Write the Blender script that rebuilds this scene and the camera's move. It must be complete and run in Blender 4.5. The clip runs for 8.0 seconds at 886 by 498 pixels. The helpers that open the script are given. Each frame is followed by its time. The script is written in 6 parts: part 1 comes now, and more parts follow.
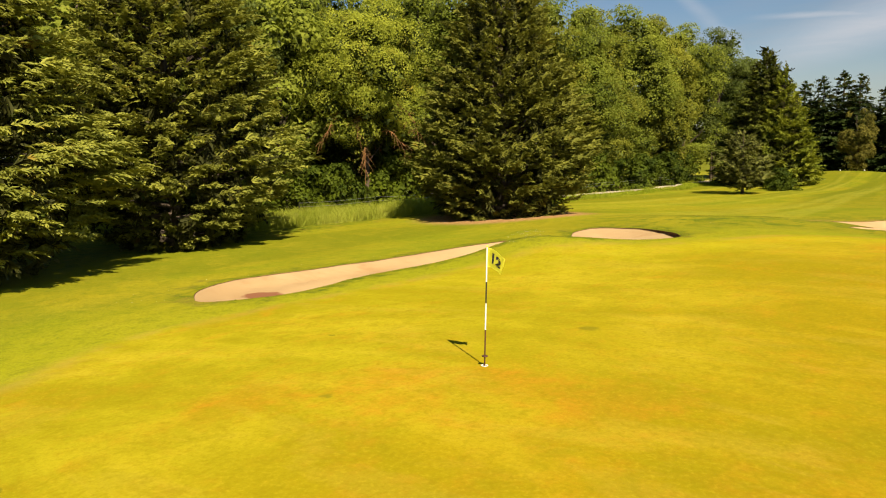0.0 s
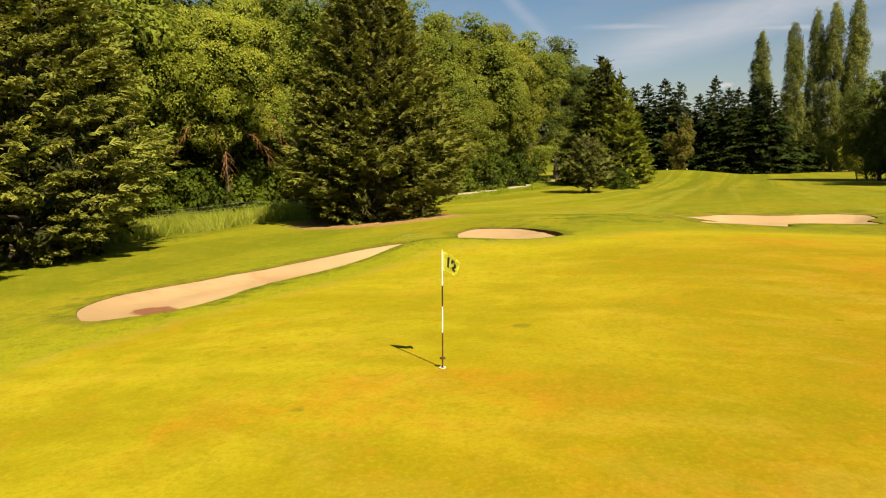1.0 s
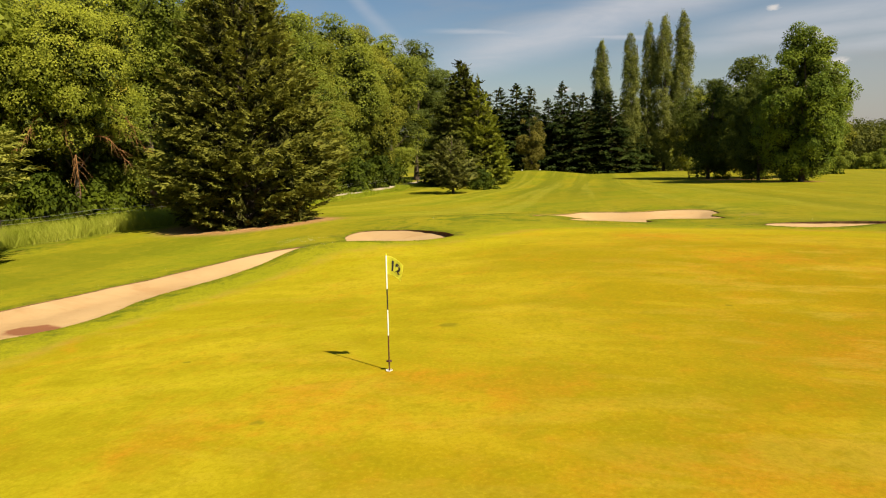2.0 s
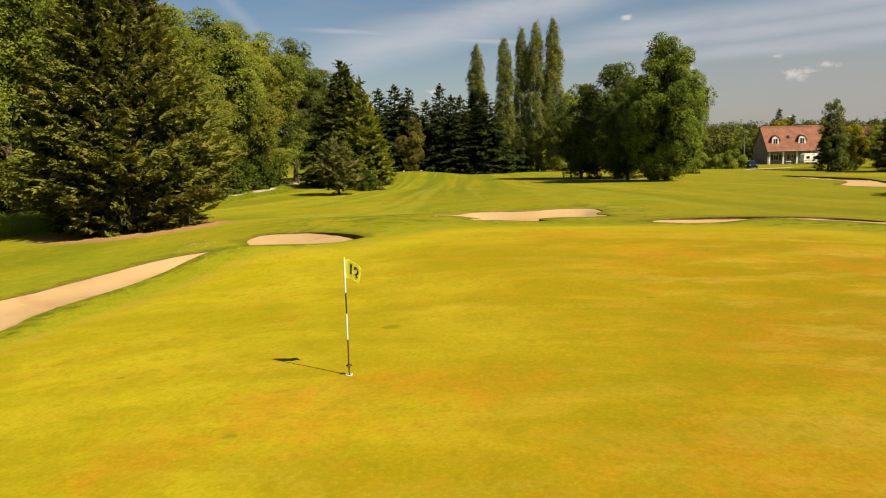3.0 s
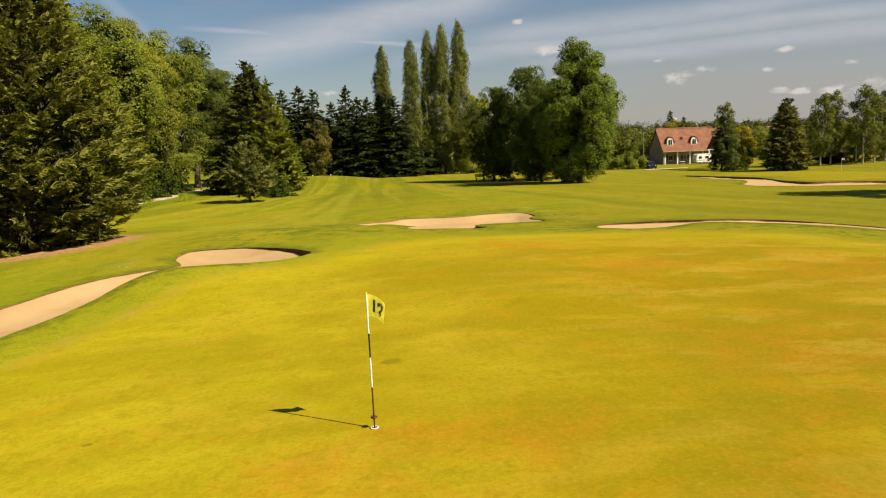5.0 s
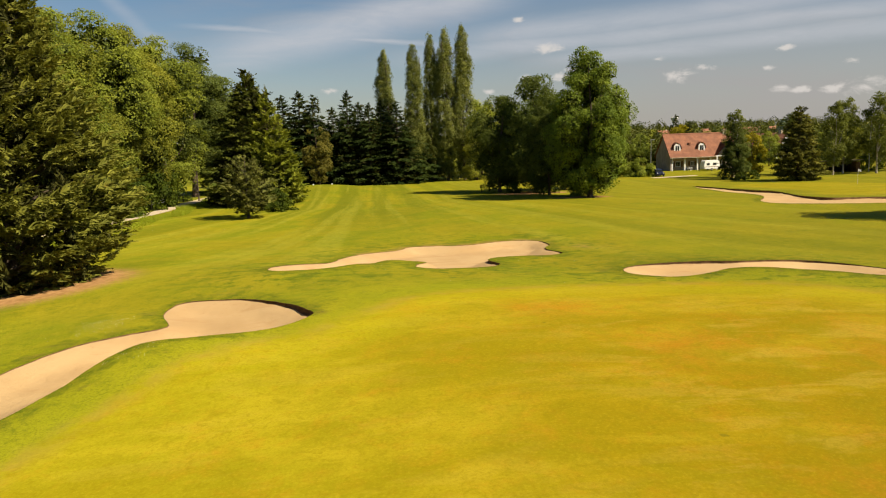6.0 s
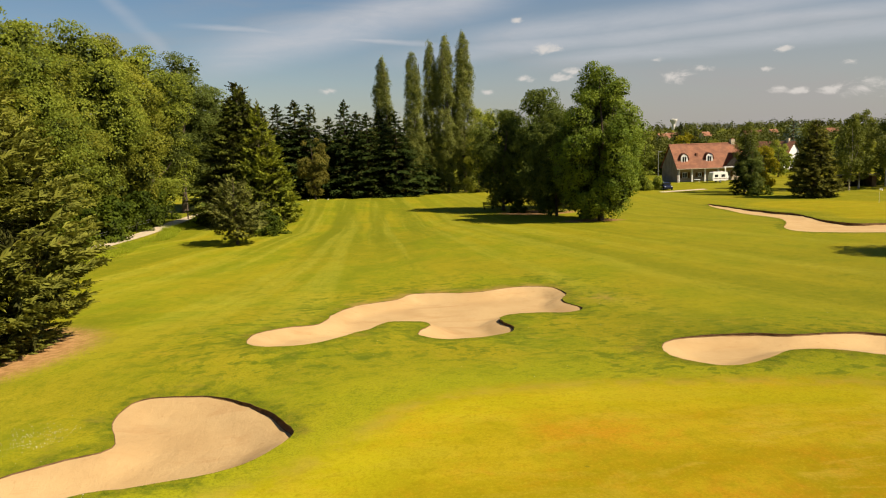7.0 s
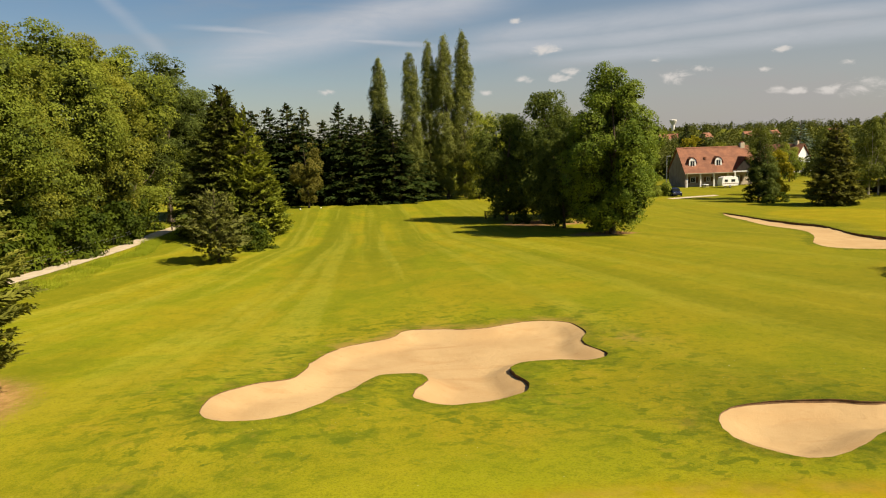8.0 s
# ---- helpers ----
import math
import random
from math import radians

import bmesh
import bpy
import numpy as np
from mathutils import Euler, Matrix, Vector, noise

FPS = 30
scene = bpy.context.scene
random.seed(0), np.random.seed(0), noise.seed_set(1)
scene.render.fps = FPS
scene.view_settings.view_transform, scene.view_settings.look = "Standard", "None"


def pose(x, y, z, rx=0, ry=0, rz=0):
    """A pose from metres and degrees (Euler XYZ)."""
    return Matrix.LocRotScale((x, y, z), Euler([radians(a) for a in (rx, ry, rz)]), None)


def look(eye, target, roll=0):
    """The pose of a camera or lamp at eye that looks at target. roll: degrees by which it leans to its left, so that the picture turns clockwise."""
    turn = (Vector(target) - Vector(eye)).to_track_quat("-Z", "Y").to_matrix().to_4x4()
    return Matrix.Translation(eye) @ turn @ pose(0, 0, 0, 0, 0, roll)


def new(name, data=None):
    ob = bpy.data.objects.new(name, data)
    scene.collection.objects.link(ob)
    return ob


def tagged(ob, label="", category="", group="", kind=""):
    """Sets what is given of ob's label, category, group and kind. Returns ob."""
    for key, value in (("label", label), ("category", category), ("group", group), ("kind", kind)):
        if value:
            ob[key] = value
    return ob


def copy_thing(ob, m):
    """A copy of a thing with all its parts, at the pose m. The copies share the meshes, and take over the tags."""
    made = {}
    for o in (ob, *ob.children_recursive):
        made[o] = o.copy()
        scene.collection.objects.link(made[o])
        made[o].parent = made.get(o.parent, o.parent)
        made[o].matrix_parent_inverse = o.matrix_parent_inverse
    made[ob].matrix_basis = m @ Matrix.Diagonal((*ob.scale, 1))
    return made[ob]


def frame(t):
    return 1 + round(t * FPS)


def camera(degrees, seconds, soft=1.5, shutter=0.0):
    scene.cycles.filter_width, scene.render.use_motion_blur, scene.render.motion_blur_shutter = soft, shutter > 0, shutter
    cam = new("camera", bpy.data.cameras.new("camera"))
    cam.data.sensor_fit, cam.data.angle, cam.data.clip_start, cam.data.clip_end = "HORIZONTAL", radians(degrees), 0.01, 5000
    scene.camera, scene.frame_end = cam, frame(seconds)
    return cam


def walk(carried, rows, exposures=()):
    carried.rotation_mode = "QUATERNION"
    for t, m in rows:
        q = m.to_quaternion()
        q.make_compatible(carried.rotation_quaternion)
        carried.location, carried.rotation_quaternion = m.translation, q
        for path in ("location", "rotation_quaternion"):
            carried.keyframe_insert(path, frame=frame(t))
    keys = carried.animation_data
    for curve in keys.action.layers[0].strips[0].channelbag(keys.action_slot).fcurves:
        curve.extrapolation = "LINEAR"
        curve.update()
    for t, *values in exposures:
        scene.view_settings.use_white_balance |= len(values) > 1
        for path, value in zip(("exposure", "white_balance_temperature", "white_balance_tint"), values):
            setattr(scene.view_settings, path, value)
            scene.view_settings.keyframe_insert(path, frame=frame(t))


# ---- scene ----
cam = camera(63.8, 8.0, soft=1.1)
PATH = [
    (0, (6.754, -10.264, 3.826), (5.574, -8.673, 3.552), -1.4),
    (0.5, (5.961, -10.834, 3.874), (4.953, -9.129, 3.598), -1.5),
    (1, (5.177, -11.365, 3.947), (4.366, -9.558, 3.668), -1.7),
    (1.5, (4.408, -11.757, 3.99), (3.797, -9.873, 3.708), -1.8),
    (2, (3.738, -12.073, 4.055), (3.312, -10.14, 3.768), -1.8),
    (3.3, (1.858, -12.352, 4.138), (1.856, -10.374, 3.843), -1.8),
    (3.5, (1.625, -12.346, 4.152), (1.664, -10.368, 3.858), -2.0),
    (4, (1.028, -12.202, 4.207), (1.165, -10.229, 3.91), -2.0),
    (4.5, (0.552, -11.858, 4.254), (0.74, -9.89, 3.955), -2.0),
    (4.7, (0.318, -11.41, 4.253), (0.517, -9.442, 3.956), -2.0),
    (5.8, (-0.087, -8.243, 5.768), (0.112, -6.277, 5.461), -1.9),
    (6, (-0.125, -7.40, 6.175), (0.074, -5.433, 5.871), -1.9),
    (6.5, (-0.046, -4.975, 7.488), (0.156, -3.008, 7.183), -1.8),
    (7, (0.118, -2.07, 8.358), (0.322, -0.104, 8.055), -1.8),
    (7.5, (0.304, 0.676, 8.74), (0.51, 2.642, 8.438), -1.8),
    (8, (0.756, 3.984, 9.021), (0.963, 5.95, 8.72), -1.9),
]
import mathutils.geometry

EXPOSURES = [(0.0, 1.00), (2.0, 0.915), (3.5, 0.83), (8.0, 0.85)]
walk(cam, [(t, look(eye, target, roll)) for t, eye, target, roll in PATH], EXPOSURES)

# ---- light ----
SUN_WAY = Vector((-1.694, 1.107, -2.108)).normalized()
sun = new("sun", bpy.data.lights.new("sun", "SUN"))
sun.data.energy, sun.data.angle, sun.data.color = 5.0, radians(0.53), (1.0, 0.862, 0.64)
sun.matrix_world = look((0, 0, 60), Vector((0, 0, 60)) + SUN_WAY)

world = bpy.data.worlds.new("sky")
scene.world = world
world.use_nodes = True


class Tree:
    """A node tree with short calls: put a node, link its inputs, give its output."""

    def __init__(self, nodes):
        self.t = nodes

    def put(self, kind, values=None):
        n = self.t.nodes.new("ShaderNode" + kind)
        for key, value in (values or {}).items():
            if isinstance(value, bpy.types.NodeSocket):
                self.t.links.new(value, n.inputs[key])
            else:
                n.inputs[key].default_value = value
        return n

    def math(self, op, a, b=0.0, c=0.0, clamp=False):
        n = self.put("Math", {0: a, 1: b, 2: c})
        n.operation, n.use_clamp = op, clamp
        return n.outputs[0]

    def mix(self, fac, a, b):
        n = self.t.nodes.new("ShaderNodeMix")
        n.data_type = "RGBA"
        for key, value in ((0, fac), (6, a), (7, b)):
            if isinstance(value, bpy.types.NodeSocket):
                self.t.links.new(value, n.inputs[key])
            else:
                n.inputs[key].default_value = value
        return n.outputs[2]

    def noise(self, vec, scale, detail=4.0, rough=0.55, distortion=0.0):
        return self.put("TexNoise", {"Vector": vec, "Scale": scale, "Detail": detail, "Roughness": rough,
                                     "Distortion": distortion}).outputs[0]

    def step(self, value, lo, hi):
        n = self.put("MapRange", {0: value, 1: lo, 2: hi, 3: 0.0, 4: 1.0})
        n.interpolation_type = "SMOOTHSTEP"
        return n.outputs[0]

    def mark(self, name):
        n = self.put("Attribute")
        n.attribute_name = name
        return n.outputs["Fac"]

    def vec(self, op, a, b=(0, 0, 0)):
        n = self.put("VectorMath", {0: a, 1: b})
        n.operation = op
        return n.outputs["Value"] if op in ("DOT_PRODUCT", "LENGTH", "DISTANCE") else n.outputs[0]


def sky_nodes():
    w = Tree(world.node_tree)
    w.t.nodes.clear()
    sky = w.put("TexSky")
    sky.sky_type, sky.sun_disc, sky.sun_elevation, sky.sun_rotation = "NISHITA", False, radians(46), radians(123)
    sky.air_density, sky.dust_density, sky.ozone_density = 1.0, 0.6, 1.4
    clear = w.put("HueSaturation", {"Saturation": 1.24, "Value": 1.85, "Color": sky.outputs[0]}).outputs[0]
    way = w.put("TexCoord").outputs["Generated"]
    sep = w.put("SeparateXYZ", {0: way})
    height = w.math("MAXIMUM", sep.outputs[2], 0.03)
    # thin high cloud drifts over the sky in soft sheets
    wind = w.put("Mapping", {"Vector": way, "Rotation": (0, radians(9), 0), "Scale": (2.0, 2.0, 9.0)}).outputs[0]
    cloth = w.noise(wind, 1.2, 6.0, 0.58, 0.8)
    fine = w.noise(wind, 4.5, 7.0, 0.65, 0.6)
    veil = w.math("MULTIPLY", w.step(w.math("MULTIPLY_ADD", fine, 0.25, cloth), 0.56, 0.86), 0.20)
    # long wisps, each along a great circle
    wisp = None
    for across, along, width, reach, much in WISPS:
        off = w.math("ABSOLUTE", w.math("ADD", w.vec("DOT_PRODUCT", way, across), w.math("MULTIPLY_ADD", cloth, 0.022, -0.011)))
        one = w.math("MULTIPLY", w.step(off, width, 0.0), w.step(w.vec("DOT_PRODUCT", way, along), math.cos(radians(reach * 1.5)), math.cos(radians(reach * 0.6))))
        one = w.math("MULTIPLY", one, w.math("MULTIPLY_ADD", fine, much * 1.2, much * 0.35, clamp=True))
        wisp = one if wisp is None else w.math("MAXIMUM", wisp, one)
    low = w.math("MULTIPLY", w.step(sep.outputs[2], 0.30, 0.0), w.math("MULTIPLY_ADD", w.step(sep.outputs[0], -0.10, 0.50), 0.46, 0.30))
    veil = w.math("ADD", veil, low, clamp=True)
    grey = w.put("RGB")
    grey.outputs[0].default_value = (9.3, 8.8, 8.6, 1)
    colour = w.mix(veil, clear, grey.outputs[0])
    ice = w.put("RGB")
    ice.outputs[0].default_value = (13.0, 13.2, 14.0, 1)
    colour = w.mix(w.math("MULTIPLY", wisp, 1.4, clamp=True), colour, ice.outputs[0])
    # small fair-weather clouds near the horizon, each an uneven puff
    puff = w.noise(w.vec("MULTIPLY", way, (1.0, 1.0, 1.8)), 34.0, 6.0, 0.62, 0.4)
    wide = None
    for az, el, size in CLOUDS:
        c = Vector((math.sin(radians(az)) * math.cos(radians(el)), math.cos(radians(az)) * math.cos(radians(el)), math.sin(radians(el))))
        off = w.vec("MULTIPLY", w.vec("SUBTRACT", way, tuple(c)), (1.0, 1.0, 2.6))
        d = w.math("DIVIDE", w.vec("LENGTH", off), size)
        one = w.math("SUBTRACT", 1.0, d, clamp=True)
        wide = one if wide is None else w.math("MAXIMUM", wide, one)
    shape = w.step(w.math("MULTIPLY_ADD", w.math("SUBTRACT", puff, 0.5), 2.6, wide), 0.28, 1.0)
    shape = w.math("MULTIPLY", shape, w.step(wide, 0.0, 0.25))
    white = w.put("RGB")
    white.outputs[0].default_value = (17.0, 15.8, 14.7, 1)
    colour = w.mix(w.math("MULTIPLY", shape, 0.8), colour, white.outputs[0])
    back = w.put("Background", {"Color": colour, "Strength": 0.0240})
    out = w.t.nodes.new("ShaderNodeOutputWorld")
    w.t.links.new(back.outputs[0], out.inputs[0])


# bearing from +y, height above the horizon and half width of each cloud
CLOUDS = ((23.9, 4.2, 0.036), (14.4, 6.6, 0.028), (12.7, 4.5, 0.022), (15.5, 4.5, 0.022), (25.9, 4.6, 0.018), (22.6, 5.4, 0.016), (31.3, 5.6, 0.016),
          (31.2, 2.9, 0.022), (32.3, 2.7, 0.018), (36.4, 2.6, 0.040), (34.4, 2.7, 0.024), (35.5, 4.4, 0.018), (30.1, 4.3, 0.014), (12.1, 8.9, 0.016),
          (-2.7, 4.0, 0.018), (9.8, 3.6, 0.016), (16.4, 4.9, 0.018), (43.0, 3.6, 0.040), (49.0, 4.4, 0.040))
# long thin wisps: across, along, half width, half length in degrees, density
WISPS = (((0.085, 0.105, -0.991), (0.39, 0.911, 0.13), 0.020, 16.0, 0.40), ((0.096, 0.121, -0.988), (0.365, 0.919, 0.148), 0.026, 11.0, 0.36),
         ((0.080, 0.083, -0.993), (0.479, 0.871, 0.111), 0.018, 12.0, 0.40), ((0.21, 0.152, -0.966), (0.002, 0.988, 0.156), 0.040, 10.0, 0.50),
         ((-0.093, 0.135, -0.987), (-0.053, 0.989, 0.14), 0.006, 7.5, 0.40), ((-0.743, -0.11, -0.66), (-0.279, 0.947, 0.157), 0.014, 4.0, 0.18))
sky_nodes()


# ---- materials ----
def surface(name, rough=0.8, spec=0.3):
    """A new material: its tree, its principled node and its object coordinates."""
    m = bpy.data.materials.new(name)
    m.use_nodes = True
    t = Tree(m.node_tree)
    b = m.node_tree.nodes["Principled BSDF"]
    b.inputs["Roughness"].default_value = rough
    b.inputs["Specular IOR Level"].default_value = spec
    return m, t, b, t.put("TexCoord").outputs["Object"]


def bump(t, b, height, strength, distance):
    n = t.put("Bump", {"Height": height, "Strength": strength, "Distance": distance})
    t.t.links.new(n.outputs[0], b.inputs["Normal"])


def plain(name, low, high, scale=3.0, rough=0.7, spec=0.35, metal=0.0, relief=0.15, depth=0.01, fine=9.0):
    """A surface that wanders between two colours at a coarse and a fine scale."""
    m, t, b, o = surface(name, rough, spec)
    coarse, grain = t.noise(o, scale, 4), t.noise(o, scale * fine, 3)
    c = t.mix(t.step(coarse, 0.3, 0.7), (*low, 1), (*high, 1))
    c = t.mix(t.math("MULTIPLY", grain, 0.35), c, (*[v * 0.6 for v in low], 1))
    t.t.links.new(c, b.inputs["Base Color"])
    b.inputs["Metallic"].default_value = metal
    t.t.links.new(t.math("MULTIPLY_ADD", grain, 0.2, rough - 0.1), b.inputs["Roughness"])
    bump(t, b, grain, relief, depth)
    return m


def foliage(name, dark, light, dry=None, clear=0.3, patch=0.5):
    """Leaves: every leaf, every bough and every tree differs a little in colour; light passes through."""
    m, t, b, o = surface(name, 0.7, 0.10)
    isle = t.put("NewGeometry").outputs["Random Per Island"]
    tree = t.put("ObjectInfo").outputs["Random"]
    bough = t.noise(o, patch, 3)
    f = t.math("ADD", t.math("MULTIPLY", isle, 0.34), t.math("MULTIPLY", t.step(bough, 0.36, 0.64), 0.55))
    f = t.math("ADD", f, t.math("MULTIPLY_ADD", tree, 0.3, -0.15), clamp=True)
    c = t.mix(f, (*dark, 1), (*light, 1))
    if dry:
        c = t.mix(t.math("MULTIPLY", t.step(t.noise(o, patch * 1.7, 4), 0.62, 0.72), 0.6), c, (*dry, 1))
    t.t.links.new(c, b.inputs["Base Color"])
    thin = t.put("BsdfTranslucent", {"Color": t.mix(0.5, c, (light[0] * 1.5, light[1] * 1.5, light[2], 1))})
    both = t.put("MixShader", {0: clear, 1: b.outputs[0], 2: thin.outputs[0]})
    out = m.node_tree.nodes["Material Output"]
    m.node_tree.links.new(both.outputs[0], out.inputs[0])
    return m


# bruised spots on the putting green: place and radius
DIVOTS = ((0.4, 3.48, 0.24), (-1.32, -2.6, 0.12), (6.82, 5.63, 0.10))


def turf_material():
    """Mown ground: putting green, fairway with mowing stripes, rough and bare earth, told apart by the mesh's own marks."""
    m, t, b, o = surface("turf", 0.9, 0.04)
    b.inputs["Diffuse Roughness"].default_value = 0.38
    mark = {k: t.mark(k) for k in ("green", "rough", "bare", "worn", "rim", "clover", "apron", "line")}
    big, mid, small = t.noise(o, 0.11, 5, 0.55, 0.4), t.noise(o, 0.5, 5, 0.6), t.noise(o, 2.4, 5, 0.65)
    grain, blade = t.noise(o, 14.0, 4, 0.7), t.noise(o, 60.0, 2, 0.6)
    # putting green, thirsty in patches, browner towards +x
    sep = t.put("SeparateXYZ", {0: o})
    side = t.step(t.math("MULTIPLY_ADD", big, 10.0, sep.outputs[0]), 0.0, 14.0)
    side = t.math("MULTIPLY", side, t.step(sep.outputs[1], 52.0, 34.0))
    c = t.mix(side, (0.258, 0.230, 0.006, 1), (0.246, 0.166, 0.002, 1))
    drift = t.noise(t.put("Mapping", {"Vector": o, "Scale": (0.16, 0.42, 1.0), "Rotation": (0, 0, 0.35)}).outputs[0], 1.0, 5, 0.55, 0.6)
    c = t.mix(t.math("MULTIPLY", t.step(drift, 0.44, 0.64), 0.48), c, (0.360, 0.282, 0.012, 1))
    c = t.mix(t.math("MULTIPLY", t.step(drift, 0.52, 0.34), 0.52), c, (0.192, 0.156, 0.002, 1))
    dry = t.math("MULTIPLY_ADD", small, 0.55, t.math("MULTIPLY", mid, 0.65))
    dry = t.math("ADD", dry, t.math("MULTIPLY", mark["worn"], 0.24))
    c = t.mix(t.math("MULTIPLY", t.step(dry, 0.55, 0.92), 0.72), c, (0.335, 0.150, 0.008, 1))
    c = t.mix(t.math("MULTIPLY", t.step(t.noise(o, 0.55, 5, 0.6, 0.5), 0.42, 0.66), 0.50), c, (0.195, 0.172, 0.003, 1))
    c = t.mix(t.math("MULTIPLY", t.step(t.noise(o, 1.4, 5, 0.65, 0.5), 0.52, 0.68), 0.34), c, (0.180, 0.150, 0.003, 1))
    c = t.mix(t.math("MULTIPLY", mark["rim"], 0.45), c, (0.330, 0.310, 0.006, 1))
    straw = t.noise(t.put("Mapping", {"Vector": o, "Scale": (0.30, 0.75, 1.0), "Rotation": (0, 0, 0.6)}).outputs[0], 1.0, 6, 0.66, 0.5)
    plus_x = t.math("MULTIPLY", t.step(sep.outputs[0], 3.0, 10.0), t.step(sep.outputs[1], 18.0, 13.0))
    c = t.mix(t.math("MULTIPLY", t.step(straw, 0.50, 0.62), t.math("MULTIPLY_ADD", plus_x, 0.24, 0.10)), c, (0.420, 0.290, 0.040, 1))
    c = t.mix(t.math("MULTIPLY", t.step(t.noise(o, 3.4, 5, 0.7, 0.6), 0.50, 0.64), 0.34), c, (0.176, 0.142, 0.002, 1))
    flecks = t.noise(o, 12.0, 5, 0.72)
    c = t.mix(t.math("MULTIPLY", t.step(flecks, 0.49, 0.68), 0.38), c, (0.180, 0.126, 0.002, 1))
    c = t.mix(t.math("MULTIPLY", t.step(flecks, 0.50, 0.31), 0.30), c, (0.375, 0.290, 0.012, 1))
    c = t.mix(t.math("MULTIPLY", t.step(t.noise(o, 30.0, 4, 0.75), 0.48, 0.68), 0.30), c, (0.200, 0.150, 0.003, 1))
    scar = t.put("Mapping", {"Vector": o, "Scale": (0.55, 1.1, 1.0)}).outputs[0]
    spot = t.math("MULTIPLY", t.step(t.noise(scar, 1.9, 2, 0.5), 0.76, 0.79), 0.6)
    wobble = t.math("MULTIPLY_ADD", t.noise(o, 6.0, 3), 0.26, -0.13)
    for dx, dy, r in DIVOTS:
        off = t.math("ADD", t.vec("LENGTH", t.vec("MULTIPLY", t.vec("SUBTRACT", o, (dx, dy, 0.0)), (0.8, 1.0, 0.0))), wobble)
        spot = t.math("MAXIMUM", spot, t.math("MULTIPLY", t.step(off, r, r * 0.5), 0.55))
    green = t.mix(spot, c, (0.110, 0.105, 0.006, 1))
    # fairway: mown in long lines that fan out from the tee
    away = t.math("MINIMUM", t.math("MAXIMUM", t.math("SUBTRACT", 117.0, sep.outputs[1]), 36.0), 200.0)
    sway = t.math("DIVIDE", t.math("MULTIPLY", t.math("SUBTRACT", sep.outputs[0], 1.0), 45.0), away)
    sway = t.math("ADD", sway, t.math("MULTIPLY", t.noise(o, 0.05, 2), 1.4))
    sway = t.math("ADD", sway, t.math("MULTIPLY", t.noise(o, 0.9, 4, 0.7), 0.55))
    straight = t.math("MULTIPLY", t.step(sep.outputs[1], 58.0, 78.0), t.step(t.math("ABSOLUTE", t.math("ADD", sep.outputs[0], 3.0)), 22.0, 8.0))
    stripe = t.step(t.math("SINE", t.math("MULTIPLY", sway, 1.10)), -0.35, 0.35)
    lines = t.noise(t.put("CombineXYZ", {0: t.math("MULTIPLY", sway, 0.42), 1: t.math("MULTIPLY", sep.outputs[1], 0.010)}).outputs[0], 1.0, 4, 0.6)
    bands = t.noise(t.put("CombineXYZ", {0: t.math("MULTIPLY", sway, 0.16), 1: t.math("MULTIPLY", sep.outputs[1], 0.012), 2: 4.0}).outputs[0], 1.0, 3, 0.55)
    cuts = t.noise(t.put("CombineXYZ", {0: t.math("MULTIPLY", sway, 2.0), 1: t.math("MULTIPLY", sep.outputs[1], 0.015)}).outputs[0], 1.0, 3, 0.6)
    centre = t.math("MULTIPLY", t.step(t.math("ABSOLUTE", t.math("SUBTRACT", sep.outputs[0], 2.0)), 15.0, 7.0), t.step(sep.outputs[1], 72.0, 54.0))
    soft = t.noise(o, 0.22, 5, 0.5, 0.3)
    f = t.mix(t.step(soft, 0.40, 0.60), (0.168, 0.180, 0.006, 1), (0.228, 0.208, 0.008, 1))
    f = t.mix(t.math("MULTIPLY", t.step(big, 0.43, 0.58), 0.50), f, (0.245, 0.190, 0.009, 1))
    f = t.mix(t.math("MULTIPLY", t.step(bands, 0.47, 0.56), t.math("MULTIPLY_ADD", centre, -0.50, 0.70)), f, (0.116, 0.128, 0.005, 1))
    f = t.mix(t.math("MULTIPLY", stripe, t.math("MULTIPLY_ADD", straight, 0.62, 0.08)), f, (0.118, 0.128, 0.005, 1))
    f = t.mix(t.math("MULTIPLY", t.step(lines, 0.50, 0.60), t.math("MULTIPLY_ADD", t.step(sep.outputs[1], 24.0, 44.0), t.math("MULTIPLY_ADD", mid, 0.8, -0.08), 0.05)), f, (0.300, 0.285, 0.030, 1))
    f = t.mix(t.math("MULTIPLY", t.step(cuts, 0.48, 0.72), 0.28), f, (0.128, 0.136, 0.006, 1))
    patch = t.noise(t.put("Mapping", {"Vector": o, "Scale": (1.0, 1.0, 1.0)}).outputs[0], 0.62, 6, 0.66, 0.5)
    f = t.mix(t.math("MULTIPLY", t.step(t.math("MULTIPLY_ADD", mark["clover"], 0.15, patch), 0.66, 0.73), 0.55), f, (0.066, 0.098, 0.005, 1))
    f = t.mix(t.math("MULTIPLY", t.step(t.noise(o, 0.75, 5, 0.65, 0.4), 0.52, 0.66), 0.28), f, (0.270, 0.222, 0.014, 1))
    f = t.mix(t.math("MULTIPLY", t.step(t.noise(o, 0.42, 6, 0.66, 0.7), 0.50, 0.62), 0.28), f, (0.105, 0.130, 0.005, 1))
    f = t.mix(t.math("MULTIPLY", t.step(t.math("MULTIPLY_ADD", big, 14.0, sep.outputs[0]), 12.0, 34.0), 0.32), f, (0.245, 0.205, 0.010, 1))
    f = t.mix(t.math("MULTIPLY", t.step(t.noise(o, 0.30, 6, 0.66, 0.9), 0.50, 0.66), 0.18), f, (0.285, 0.240, 0.013, 1))
